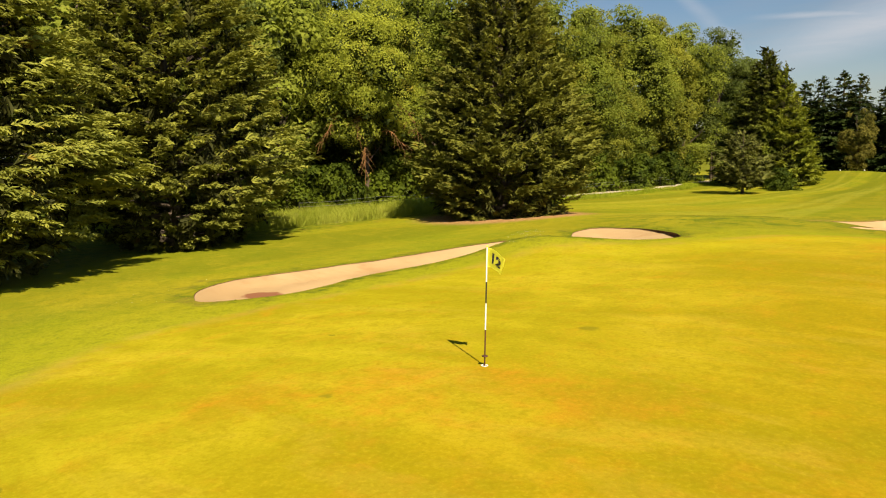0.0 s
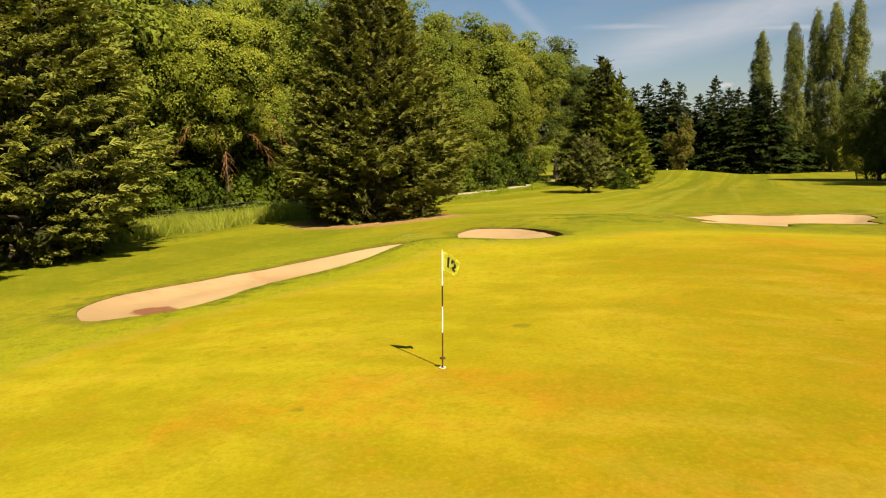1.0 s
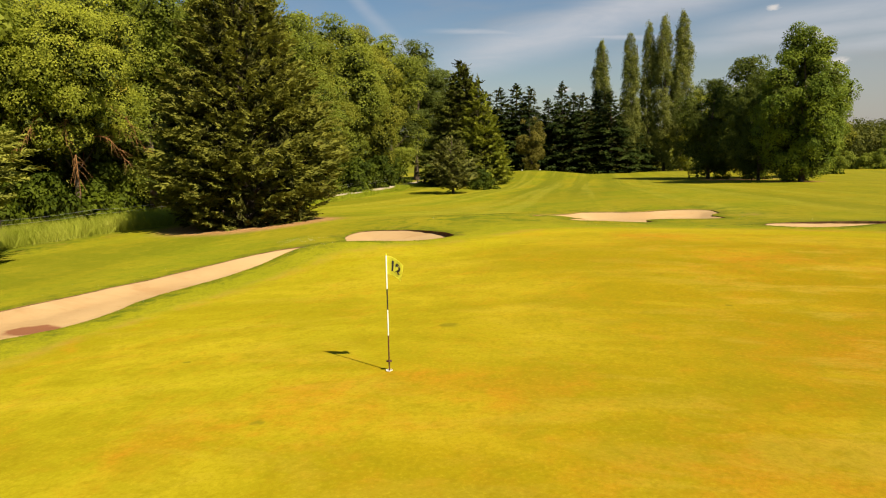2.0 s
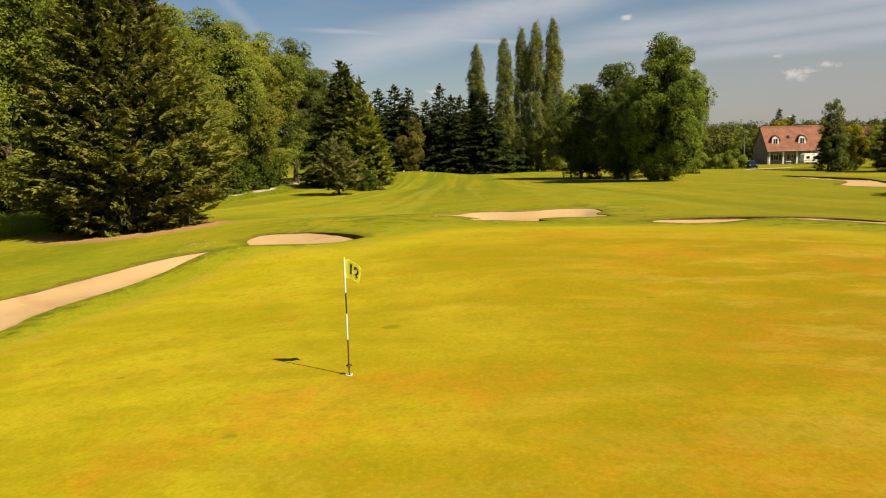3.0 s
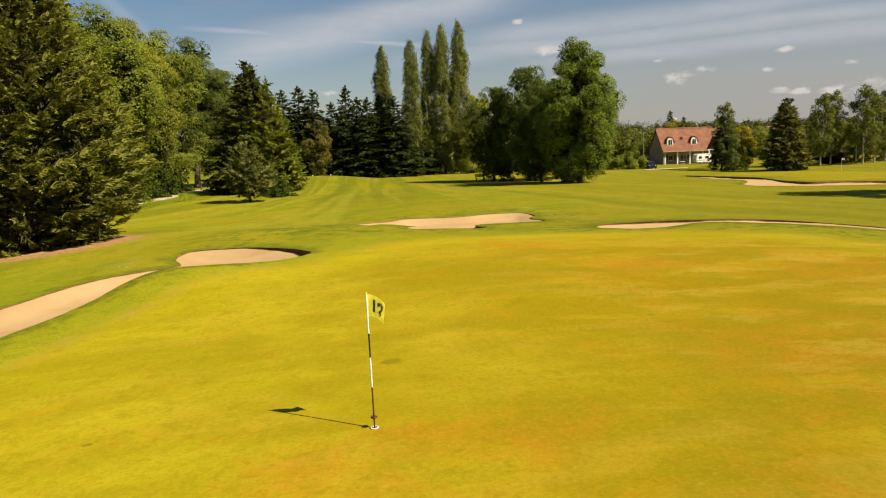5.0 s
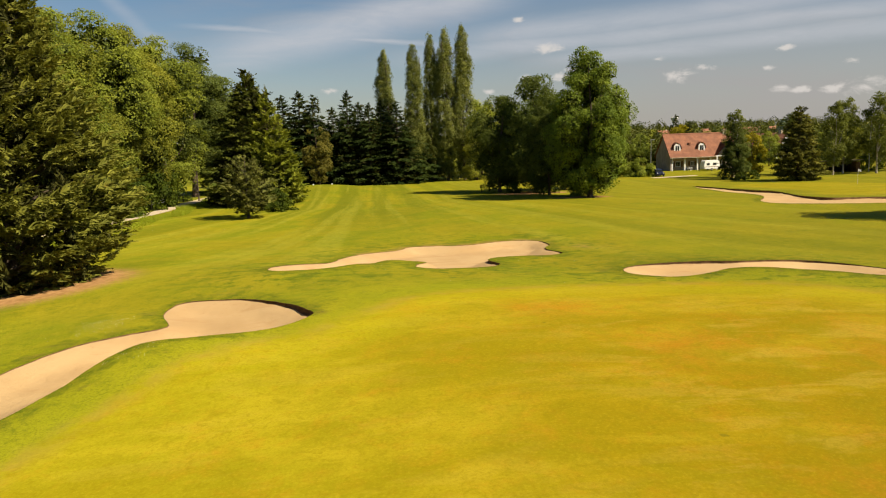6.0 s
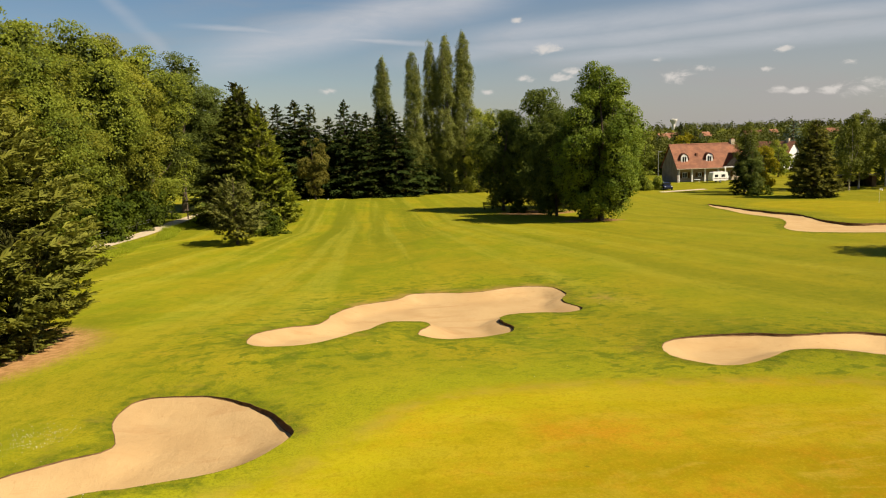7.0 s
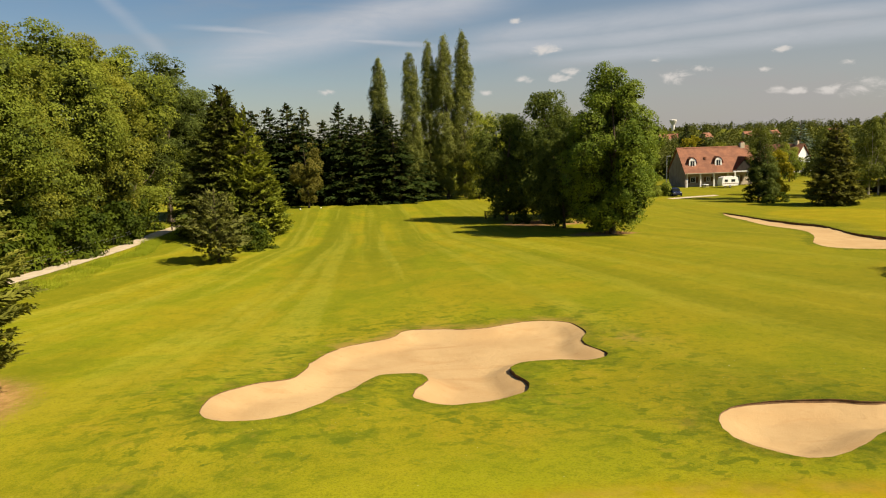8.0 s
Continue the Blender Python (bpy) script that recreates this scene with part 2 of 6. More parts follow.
    f = t.mix(t.math("MULTIPLY", t.step(t.noise(t.vec("ADD", o, (31.0, 17.0, 3.0)), 0.24, 6, 0.66, 0.9), 0.50, 0.66), 0.22), f, (0.110, 0.130, 0.005, 1))
    f = t.mix(t.math("MULTIPLY", mark["apron"], 0.65), f, (0.238, 0.240, 0.007, 1))
    f = t.mix(t.math("MULTIPLY", t.step(grain, 0.44, 0.66), 0.50), f, (0.080, 0.088, 0.005, 1))
    f = t.mix(t.math("MULTIPLY", t.step(t.noise(o, 2.2, 6, 0.74, 0.4), 0.50, 0.62), 0.36), f, (0.092, 0.108, 0.005, 1))
    f = t.mix(t.math("MULTIPLY", t.step(t.noise(o, 4.6, 5, 0.72), 0.52, 0.70), 0.30), f, (0.290, 0.262, 0.022, 1))
    weeds = t.noise(t.put("Mapping", {"Vector": o, "Scale": (0.7, 1.0, 1.0)}).outputs[0], 0.85, 6, 0.70, 0.6)
    f = t.mix(t.math("MULTIPLY", mark["clover"], t.math("MULTIPLY", t.step(weeds, 0.54, 0.60), 0.33)), f, (0.085, 0.112, 0.007, 1))
    f = t.mix(t.math("MULTIPLY", mark["clover"], t.math("MULTIPLY", t.step(t.noise(t.vec("ADD", o, (7.0, 3.0, 0.0)), 0.6, 6, 0.72, 0.5), 0.54, 0.66), 0.40)), f, (0.285, 0.205, 0.022, 1))
    f = t.mix(t.math("MULTIPLY", mark["clover"], t.math("MULTIPLY", t.step(t.noise(t.put("Mapping", {"Vector": o, "Scale": (0.75, 1.0, 1.0)}).outputs[0], 1.7, 4, 0.6, 0.4), 0.55, 0.61), 0.72)), f, (0.072, 0.100, 0.006, 1))
    r = t.mix(t.step(small, 0.38, 0.62), (0.082, 0.108, 0.006, 1), (0.172, 0.168, 0.008, 1))
    r = t.mix(t.math("MULTIPLY", grain, 0.5), r, (0.065, 0.072, 0.006, 1))
    r = t.mix(t.math("MULTIPLY", t.step(t.noise(o, 0.55, 4, 0.6), 0.54, 0.68), 0.50), r, (0.200, 0.145, 0.022, 1))
    s = t.mix(t.step(small, 0.35, 0.65), (0.225, 0.122, 0.048, 1), (0.335, 0.195, 0.082, 1))
    edge = t.math("MULTIPLY_ADD", t.math("SUBTRACT", t.noise(o, 1.1, 6, 0.72, 0.4), 0.52), 2.2, mark["rough"])
    c = t.mix(t.step(edge, 0.3, 0.8), f, r)
    c = t.mix(t.step(t.math("MULTIPLY_ADD", t.math("SUBTRACT", small, 0.5), 0.35, mark["green"]), 0.20, 0.80), c, green)
    c = t.mix(t.math("MULTIPLY", mark["line"], t.math("MULTIPLY", t.step(t.noise(o, 0.9, 5, 0.65), 0.40, 0.58), 0.72)), c, (0.275, 0.178, 0.045, 1))
    c = t.mix(t.step(t.math("MULTIPLY_ADD", t.math("SUBTRACT", grain, 0.5), 0.8, mark["bare"]), 0.35, 0.65), c, s)
    t.t.links.new(c, b.inputs["Base Color"])
    calm = t.math("MULTIPLY_ADD", mark["green"], -0.75, 1.0)
    h = t.math("MULTIPLY", t.math("ADD", t.math("MULTIPLY", grain, 0.6), t.math("MULTIPLY", blade, 0.4)), calm)
    bump(t, b, h, 0.55, 0.05)
    return m


def sand_material():
    """Raked sand, trodden and stained in places."""
    m, t, b, o = surface("sand", 0.95, 0.1)
    big, mid, grain = t.noise(o, 0.35, 4), t.noise(o, 1.6, 5, 0.6), t.noise(o, 26, 4, 0.7)
    c = t.mix(t.step(big, 0.35, 0.65), (0.440, 0.308, 0.152, 1), (0.385, 0.258, 0.122, 1))
    smear = t.noise(t.put("Mapping", {"Vector": o, "Scale": (0.35, 1.0, 1.0), "Rotation": (0, 0, 0.3)}).outputs[0], 0.9, 6, 0.65, 0.7)
    c = t.mix(t.math("MULTIPLY", t.step(smear, 0.53, 0.72), 0.55), c, (0.330, 0.188, 0.080, 1))
    tread = t.noise(o, 3.6, 4, 0.7, 0.3)
    c = t.mix(t.math("MULTIPLY", t.step(tread, 0.58, 0.72), 0.40), c, (0.300, 0.175, 0.078, 1))
    c = t.mix(t.math("MULTIPLY", grain, 0.35), c, (0.350, 0.218, 0.102, 1))
    wet = t.mark("wet")
    c = t.mix(t.step(t.math("MULTIPLY_ADD", t.math("SUBTRACT", mid, 0.5), 0.8, wet), 0.35, 0.6), c, (0.216, 0.092, 0.044, 1))
    t.t.links.new(c, b.inputs["Base Color"])
    bump(t, b, t.math("ADD", t.math("ADD", mid, t.math("MULTIPLY", tread, 0.5)), t.math("MULTIPLY", grain, 0.25)), 0.6, 0.07)
    return m


def tile_material():
    m, t, b, o = surface("roof_tiles", 0.9, 0.12)
    sep = t.put("SeparateXYZ", {0: o})
    row = t.math("FRACT", t.math("MULTIPLY", sep.outputs[2], 3.2))
    patch, grain = t.noise(o, 0.7, 5, 0.65), t.noise(o, 9.0, 3)
    c = t.mix(t.step(patch, 0.35, 0.65), (0.275, 0.125, 0.075, 1), (0.185, 0.088, 0.058, 1))
    c = t.mix(t.math("MULTIPLY", t.step(grain, 0.5, 0.7), 0.5), c, (0.17, 0.075, 0.04, 1))
    c = t.mix(t.math("MULTIPLY", t.step(row, 0.25, 0.0), 0.35), c, (0.12, 0.05, 0.03, 1))
    t.t.links.new(c, b.inputs["Base Color"])
    bump(t, b, t.math("MULTIPLY_ADD", grain, 0.3, row), 0.5, 0.05)
    return m


def glass_material():
    m, t, b, o = surface("window_glass", 0.06, 0.6)
    b.inputs["Base Color"].default_value = (0.02, 0.025, 0.03, 1)
    return m


MAT = {
    "turf": turf_material(), "sand": sand_material(), "tiles": tile_material(), "glass": glass_material(),
    "earth": plain("cut_earth", (0.10, 0.058, 0.028), (0.20, 0.12, 0.06), 2.5, 0.95, 0.1, relief=0.6, depth=0.05),
    "gravel": plain("path_gravel", (0.42, 0.34, 0.24), (0.55, 0.46, 0.34), 1.2, 0.95, 0.1, relief=0.5, depth=0.03),
    "bark": plain("bark", (0.075, 0.055, 0.038), (0.16, 0.125, 0.09), 1.5, 0.95, 0.1, relief=0.8, depth=0.06),
    "russet": plain("dry_russet_twigs", (0.20, 0.095, 0.035), (0.30, 0.16, 0.06), 2.0, 0.9, 0.1, relief=0.3),
    "birch": plain("pale_bark", (0.30, 0.26, 0.21), (0.42, 0.38, 0.32), 1.5, 0.9, 0.1, relief=0.4, depth=0.03),
    "white": plain("white_paint", (0.74, 0.73, 0.70), (0.82, 0.81, 0.78), 4.0, 0.45, 0.4, relief=0.05),
    "black": plain("black_paint", (0.012, 0.012, 0.013), (0.022, 0.022, 0.022), 4.0, 0.4, 0.4, relief=0.05),
    "maroon": plain("worn_dark_paint", (0.055, 0.016, 0.012), (0.10, 0.03, 0.02), 6.0, 0.5, 0.4, relief=0.1),
    "yellow": plain("yellow_cloth", (0.62, 0.60, 0.035), (0.72, 0.70, 0.06), 8.0, 0.75, 0.2, relief=0.2),
    "render": plain("house_render", (0.42, 0.34, 0.25), (0.52, 0.44, 0.33), 0.8, 0.9, 0.15, relief=0.3),
    # grey darkened for the gable's shade; also the shed roof's plain grey
    "stone": plain("grey_with_gable_shade", (0.19, 0.165, 0.15), (0.27, 0.235, 0.21), 0.8, 0.9, 0.15, relief=0.3),
    "wood": plain("brown_wood", (0.11, 0.06, 0.03), (0.19, 0.11, 0.06), 2.0, 0.8, 0.2, relief=0.3),
    "darkwood": plain("dark_boards", (0.02, 0.017, 0.014), (0.045, 0.036, 0.03), 2.0, 0.85, 0.2, relief=0.3),
    "steel": plain("grey_steel", (0.30, 0.30, 0.30), (0.42, 0.42, 0.42), 3.0, 0.45, 0.5, metal=0.7),
    "concrete": plain("pale_concrete", (0.55, 0.53, 0.50), (0.66, 0.64, 0.60), 0.1, 0.9, 0.2),
    "carblue": plain("dark_blue_car_paint", (0.010, 0.014, 0.035), (0.014, 0.020, 0.050), 1.0, 0.25, 0.6, relief=0.0),
    "rubber": plain("rubber", (0.015, 0.015, 0.015), (0.03, 0.03, 0.03), 5.0, 0.85, 0.2),
    # inner foliage tinted dark: the crowns' deep shade is put into its colour
    "shade_leaf": foliage("inner_leaves_shade_tint", (0.040, 0.054, 0.009), (0.085, 0.100, 0.016), None, 0.05, 0.5),
    # the same shade tint for conifers: sprays, not bare twigs
    "twigs": foliage("inner_sprays_shade_tint", (0.030, 0.032, 0.007), (0.070, 0.070, 0.013), None, 0.10, 0.5),
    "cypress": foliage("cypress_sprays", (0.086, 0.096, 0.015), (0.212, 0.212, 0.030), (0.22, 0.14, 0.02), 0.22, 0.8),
    # cypress foliage lightened, the sun's brightness put into its colour
    "cypress_mid": foliage("sun_tinted_cypress_sprays", (0.150, 0.163, 0.026), (0.330, 0.328, 0.050), (0.30, 0.17, 0.03), 0.24, 0.6),
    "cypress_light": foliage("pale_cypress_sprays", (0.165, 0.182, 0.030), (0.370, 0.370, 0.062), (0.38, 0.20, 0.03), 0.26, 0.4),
    "fir": foliage("fir_needles", (0.015, 0.029, 0.005), (0.050, 0.068, 0.009), None, 0.12, 0.4),
    "spruce": foliage("spruce_needles", (0.052, 0.070, 0.009), (0.145, 0.155, 0.018), None, 0.22, 0.5),
    "yard": foliage("garden_conifer_needles", (0.070, 0.076, 0.012), (0.220, 0.206, 0.030), None, 0.25, 0.5),
    # spruce needles lightened so that sunlight is part of the colour
    "spruce_light": foliage("sun_tinted_spruce_needles", (0.105, 0.135, 0.012), (0.270, 0.285, 0.026), None, 0.25, 0.5),
    "pine": foliage("pine_needles", (0.075, 0.086, 0.020), (0.220, 0.220, 0.046), None, 0.25, 0.5),
    "leaf": foliage("broad_leaves", (0.118, 0.155, 0.020), (0.290, 0.320, 0.040), None, 0.42, 0.25),
    "leaf_warm": foliage("olive_leaves", (0.125, 0.145, 0.018), (0.285, 0.285, 0.034), (0.30, 0.22, 0.025), 0.42, 0.22),
    "leaf_light": foliage("fresh_leaves", (0.150, 0.190, 0.022), (0.380, 0.400, 0.045), (0.400, 0.270, 0.040), 0.45, 0.35),
    "clump": foliage("clump_leaves", (0.050, 0.072, 0.012), (0.135, 0.160, 0.026), None, 0.34, 0.4),
    "sere": foliage("sere_leaves", (0.085, 0.080, 0.012), (0.190, 0.165, 0.028), (0.20, 0.13, 0.03), 0.3, 0.4),
    "leaf_dark": foliage("dark_leaves", (0.066, 0.090, 0.018), (0.165, 0.195, 0.040), None, 0.38, 0.3),
    "undergrowth": foliage("undergrowth_leaves", (0.026, 0.042, 0.003), (0.098, 0.125, 0.006), None, 0.15, 0.4),
    "oak": foliage("oak_leaves", (0.060, 0.105, 0.012), (0.190, 0.235, 0.024), None, 0.3, 0.5),
    "poplar": foliage("poplar_leaves", (0.085, 0.104, 0.024), (0.250, 0.262, 0.056), None, 0.34, 0.4),
    "birch_leaf": foliage("birch_leaves", (0.062, 0.078, 0.012), (0.165, 0.180, 0.025), None, 0.25, 0.4),
    "gold": foliage("golden_leaves", (0.154, 0.143, 0.007), (0.363, 0.308, 0.012), None, 0.35, 0.5),
    "bluecedar": foliage("blue_cedar_needles", (0.090, 0.128, 0.090), (0.195, 0.247, 0.180), None, 0.15, 0.5),
    "leaf_far": foliage("far_leaves", (0.040, 0.054, 0.008), (0.115, 0.116, 0.016), (0.17, 0.14, 0.018), 0.12, 0.02),
    "blades": foliage("tall_grass", (0.180, 0.228, 0.012), (0.390, 0.405, 0.055), (0.40, 0.33, 0.13), 0.35, 0.4),
    "lush": foliage("lush_grass", (0.180, 0.235, 0.012), (0.370, 0.410, 0.028), (0.40, 0.40, 0.08), 0.42, 0.5),
    "clover": foliage("clover_leaves", (0.095, 0.135, 0.014), (0.165, 0.205, 0.020), None, 0.35, 1.5),
    "tuft": foliage("rough_grass", (0.120, 0.145, 0.008), (0.260, 0.262, 0.018), (0.34, 0.25, 0.08), 0.4, 0.6),
}


# ---- the lie of the land ----
# centre, spread and height of each swell
SWELLS = ((0, 2, 7, 0.45), (4, 14, 6, 0.77), (-3, 22, 6, 0.64), (12, 22, 7, 0.52), (-8, 12, 7, 0.35), (-7, 28, 6, 0.46),
          (-16, 32, 10, 0.38), (-4, 54, 10, -0.33), (24, 74, 13, 0.42), (44, 74, 14, 0.17), (-9, 116, 8, 1.45), (50, 100, 16, -0.26),
          (2, -14, 9, 0.78), (14, -6, 9, 0.61), (-2, -3, 5, 0.16), (16, 12, 8, 0.58), (7, 47, 9, 0.25), (30, 10, 14, 0.29),
          (70, 72, 22, -0.5), (-55, 70, 25, -0.43), (0, 160, 25, -0.38), (70, 140, 25, -0.18), (60, 84, 8, 0.55), (19.5, 25, 4.5, 0.30), (-6.3, 20.8, 2.9, -0.23), (3.5, 39.5, 5.5, -0.16))


# short steep banks at the bunkers' near edges
BANKS = ((-6.0, 14.0, 2.2, 0.50), (-3.6, 26.7, 1.8, 0.15), (-0.8, 28.2, 1.7, 0.27), (1.2, 31.6, 1.2, 0.26), (4.2, 27.9, 1.5, 0.10), (-10.2, 20.0, 1.2, 0.17), (-7.4, 14.0, 1.1, 0.16), (17.2, 22.6, 1.2, 0.08), (22.3, 19.8, 1.8, 0.19), (19.3, 20.8, 1.3, 0.08))


def bank(x, y):
    return sum(h * np.exp(-((x - a) ** 2 + (y - b) ** 2) / (2 * s * s)) for a, b, s, h in BANKS)


def land(x, y):
    """Height of the ground."""
    x, y = np.asarray(x, float), np.asarray(y, float)
    far = np.clip((y - 420) / 900, 0, 1)
    z = -1.05 - 0.0125 * np.clip(y - 30, 0, 160) / (1 + np.exp(-(np.clip(y, -200, 300) - 30) / 8)) + 16 * far * far * (3 - 2 * far)
    z = z + bank(x, y)
    for a, b, s, h in SWELLS:
        z = z + h * np.exp(-((x - a) ** 2 + (y - b) ** 2) / (2 * s * s))
    return z


def loop(points, step=0.35):
    """A smooth closed line through the points."""
    p = np.array(points, float)
    n, out = len(p), []
    for i in range(n):
        a, b, c, d = p[i - 1], p[i], p[(i + 1) % n], p[(i + 2) % n]
        k = max(2, int(np.linalg.norm(c - b) / step))
        for u in np.arange(k) / k:
            out.append(0.5 * (2 * b + (c - a) * u + (2 * a - 5 * b + 4 * c - d) * u * u + (3 * b - a - 3 * c + d) * u ** 3))
    out = np.array(out)
    area = np.sum(out[:, 0] * np.roll(out[:, 1], -1) - np.roll(out[:, 0], -1) * out[:, 1])
    return out if area > 0 else out[::-1]


def inside(poly, x, y):
    x, y = np.asarray(x, float), np.asarray(y, float)
    res = np.zeros(x.shape, bool)
    for (x0, y0), (x1, y1) in zip(poly, np.roll(poly, -1, 0)):
        if y0 != y1:
            res ^= ((y0 > y) != (y1 > y)) & (x < (x1 - x0) * (y - y0) / (y1 - y0) + x0)
    return res


def gap(poly, x, y):
    """Distance to a closed line, negative inside."""
    q = np.stack([np.ravel(x), np.ravel(y)], -1).astype(float)
    d = np.full(len(q), 1e9)
    for a, b in zip(poly, np.roll(poly, -1, 0)):
        ab = b - a
        u = np.clip(((q - a) @ ab) / max(ab @ ab, 1e-9), 0, 1)
        d = np.minimum(d, np.linalg.norm(q - a - u[:, None] * ab, axis=1))
    d[inside(poly, q[:, 0], q[:, 1])] *= -1
    return d.reshape(np.shape(x))


def ragged(p, much=0.10):
    """A cut turf edge: the line wanders a little."""
    t = np.roll(p, -1, 0) - np.roll(p, 1, 0)
    n = np.stack([t[:, 1], -t[:, 0]], -1) / np.maximum(np.linalg.norm(t, axis=1)[:, None], 1e-6)
    w = np.array([noise.noise((x * 0.9, y * 0.9, 11.0)) + 0.6 * noise.noise((x * 2.3, y * 2.3, 4.0)) for x, y in p])
    return p + n * (much * w)[:, None]


BUNKERS = {
    "long": loop(((-14.3, 3.8), (-15.3, 5.2), (-15.4, 6.8), (-14.5, 8.6), (-13.4, 10.8), (-12.4, 12.9), (-11.5, 15.2), (-10.3, 17.2),
                  (-8.7, 17.9), (-7.6, 18.4), (-8.3, 20.7), (-7.9, 22.3), (-5.6, 21.9), (-4.0, 20.6), (-2.4, 18.1), (-2.5, 16.9),
                  (-3.6, 15.4), (-4.8, 14.8), (-6.0, 14.5), (-7.2, 14.4), (-8.2, 13.4), (-8.9, 12.0), (-10.0, 10.0), (-10.7, 8.0), (-10.6, 6.0),
                  (-11.3, 4.2), (-12.8, 3.1))),
    "middle": loop(((-5.4, 28.7), (-5.3, 30.6), (-4.1, 32.3), (-2.6, 33.3), (-2.1, 36.2), (-0.9, 38.9), (1.6, 40.5), (2.9, 42.0),
                    (6.5, 41.2), (9.1, 41.9), (11.2, 41.3), (11.8, 39.1), (11.0, 37.1), (11.4, 34.7), (10.5, 33.8), (8.8, 34.3),
                    (7.2, 34.2), (6.6, 33.1), (6.9, 31.0), (6.5, 29.8), (5.5, 28.9), (3.5, 28.1), (2.2, 29.2), (2.3, 30.3),
                    (2.9, 32.2), (2.5, 33.2), (1.1, 32.7), (-0.2, 30.1), (-1.3, 27.8), (-2.4, 26.8), (-3.9, 26.6), (-4.9, 27.4))),
    "side": loop(((11.4, 23.7), (12.1, 25.4), (13.8, 26.2), (16.3, 25.8), (17.8, 25.2), (19.4, 25.3), (21.0, 25.3), (22.4, 24.2), (23.4, 22.2),
                  (24.3, 20.0), (24.2, 18.2), (23.0, 18.6), (21.4, 19.6), (20.1, 20.4), (19.1, 21.2), (17.3, 22.3), (15.9, 22.6), (15.0, 22.1),
                  (13.9, 21.5), (12.5, 21.3), (11.6, 22.4))),
    "far": loop(((50.2, 98.3), (50.3, 94), (49.5, 87), (50, 81), (51, 77.5), (50, 71), (51, 67.5), (54, 67), (58, 66.5), (62, 64),
                 (60, 60.5), (52, 59.5), (45.5, 60.2), (41.5, 62), (41.8, 65.3), (45, 70), (46.5, 74.6), (45.8, 80), (46.8, 86), (48.0, 92.5)), 0.8),
}
GREEN = loop(((-8.0, -4.8), (-9.0, -3.0), (-9.9, -0.8), (-9.6, 2.5), (-8.6, 6.0), (-7.6, 9.0), (-6.2, 11.6), (-4.4, 13.4), (-2.6, 14.6),
              (-0.6, 16.6), (1.0, 18.6), (3.0, 19.6), (5.5, 19.9), (9.0, 19.8), (13.0, 19.3), (17.0, 18.4), (20.0, 15.0), (21.0, 8.0),
              (19.0, -2.0), (15.0, -12.0), (8.0, -18.0), (0.0, -19.0), (-5.5, -14.0), (-7.4, -9.0)))
BUNKERS = {key: ragged(p) for key, p in BUNKERS.items()}
FAR_GREEN = loop(((52, 84), (54, 78), (53, 71), (58, 69.5), (66, 70), (73, 76), (75, 86), (70, 95), (60, 99), (53, 94)), 1.5)
# lip height of each bunker: low edge, high edge, and the way in which the high edge lies
LIPS = {"long": (0.012, 0.21, (0.95, 0.31)), "middle": (0.012, 0.17, (0.98, -0.2)), "side": (0.012, 0.10, (0.40, 0.92)), "far": (0.03, 0.30, (0.75, 0.66))}


def lip_heights(key):
    p = BUNKERS[key]
    low, high, way = LIPS[key]
    t = np.roll(p, -2, 0) - np.roll(p, 2, 0)
    n = np.stack([t[:, 1], -t[:, 0]], -1) / np.linalg.norm(t, axis=1)[:, None]
    d = np.clip(n @ np.array(way), 0, 1)
    h = low + (high - low) * d ** (7 if key != "far" else 2)
    h = h + 0.018 * np.clip(n[:, 1], 0, 1) ** 2
    if key == "middle":
        h = h * np.where(p[:, 1] > 35, 0.35, 1.0)
    wob = np.array([noise.noise((x * 1.1, y * 1.1, 3.0)) for x, y in p])
    return h * (1 + 0.45 * wob), n


def mesh_object(name, verts, faces, material, parent=None, smooth=False):
    me = bpy.data.meshes.new(name)
    v, f = np.asarray(verts, np.float32), np.asarray(faces, np.int32)
    me.vertices.add(len(v))
    me.vertices.foreach_set("co", v.ravel())
    me.loops.add(f.size)
    me.loops.foreach_set("vertex_index", f.ravel())
    me.polygons.add(len(f))
    me.polygons.foreach_set("loop_start", np.arange(0, f.size, f.shape[1], dtype=np.int32))
    me.update(calc_edges=True)
    if smooth:
        me.polygons.foreach_set("use_smooth", np.ones(len(f), bool))
    me.materials.append(material)
    ob = new(name, me)
    ob.parent = parent
    return ob


def part(name, bm, material, parent=None, label=""):
    """Links a bmesh as one mesh object under a thing or a part."""
    me = bpy.data.meshes.new(name)
    bm.to_mesh(me)
    bm.free()
    me.materials.append(material)
    ob = new(name, me)
    ob.parent = parent
    return tagged(ob, label) if label else ob


def thing(name, label, category, at=(0, 0, 0), rz=0.0, group="", kind=""):
    ob = new(name)
    ob.matrix_basis = pose(*at, 0, 0, rz)
    return tagged(ob, label, category, group, kind)


def marks(ob, **values):
    for key, v in values.items():
        a = ob.data.attributes.new(key, "FLOAT", "POINT")
        a.data.foreach_set("value", np.asarray(v, np.float32))


def triangles(points, rings):
    """Triangles over scattered points that keep to the closed rings."""
    pts, edges = [], []
    for ring in rings:
        k = len(pts)
        pts += [Vector(p) for p in ring]
        edges += [(k + i, k + (i + 1) % len(ring)) for i in range(len(ring))]
    pts += [Vector(p) for p in points]
    v, _, f, _, _, _ = mathutils.geometry.delaunay_2d_cdt(pts, edges, [], 0, 1e-5)
    return np.array([tuple(p) for p in v]), np.array(f, np.int32)


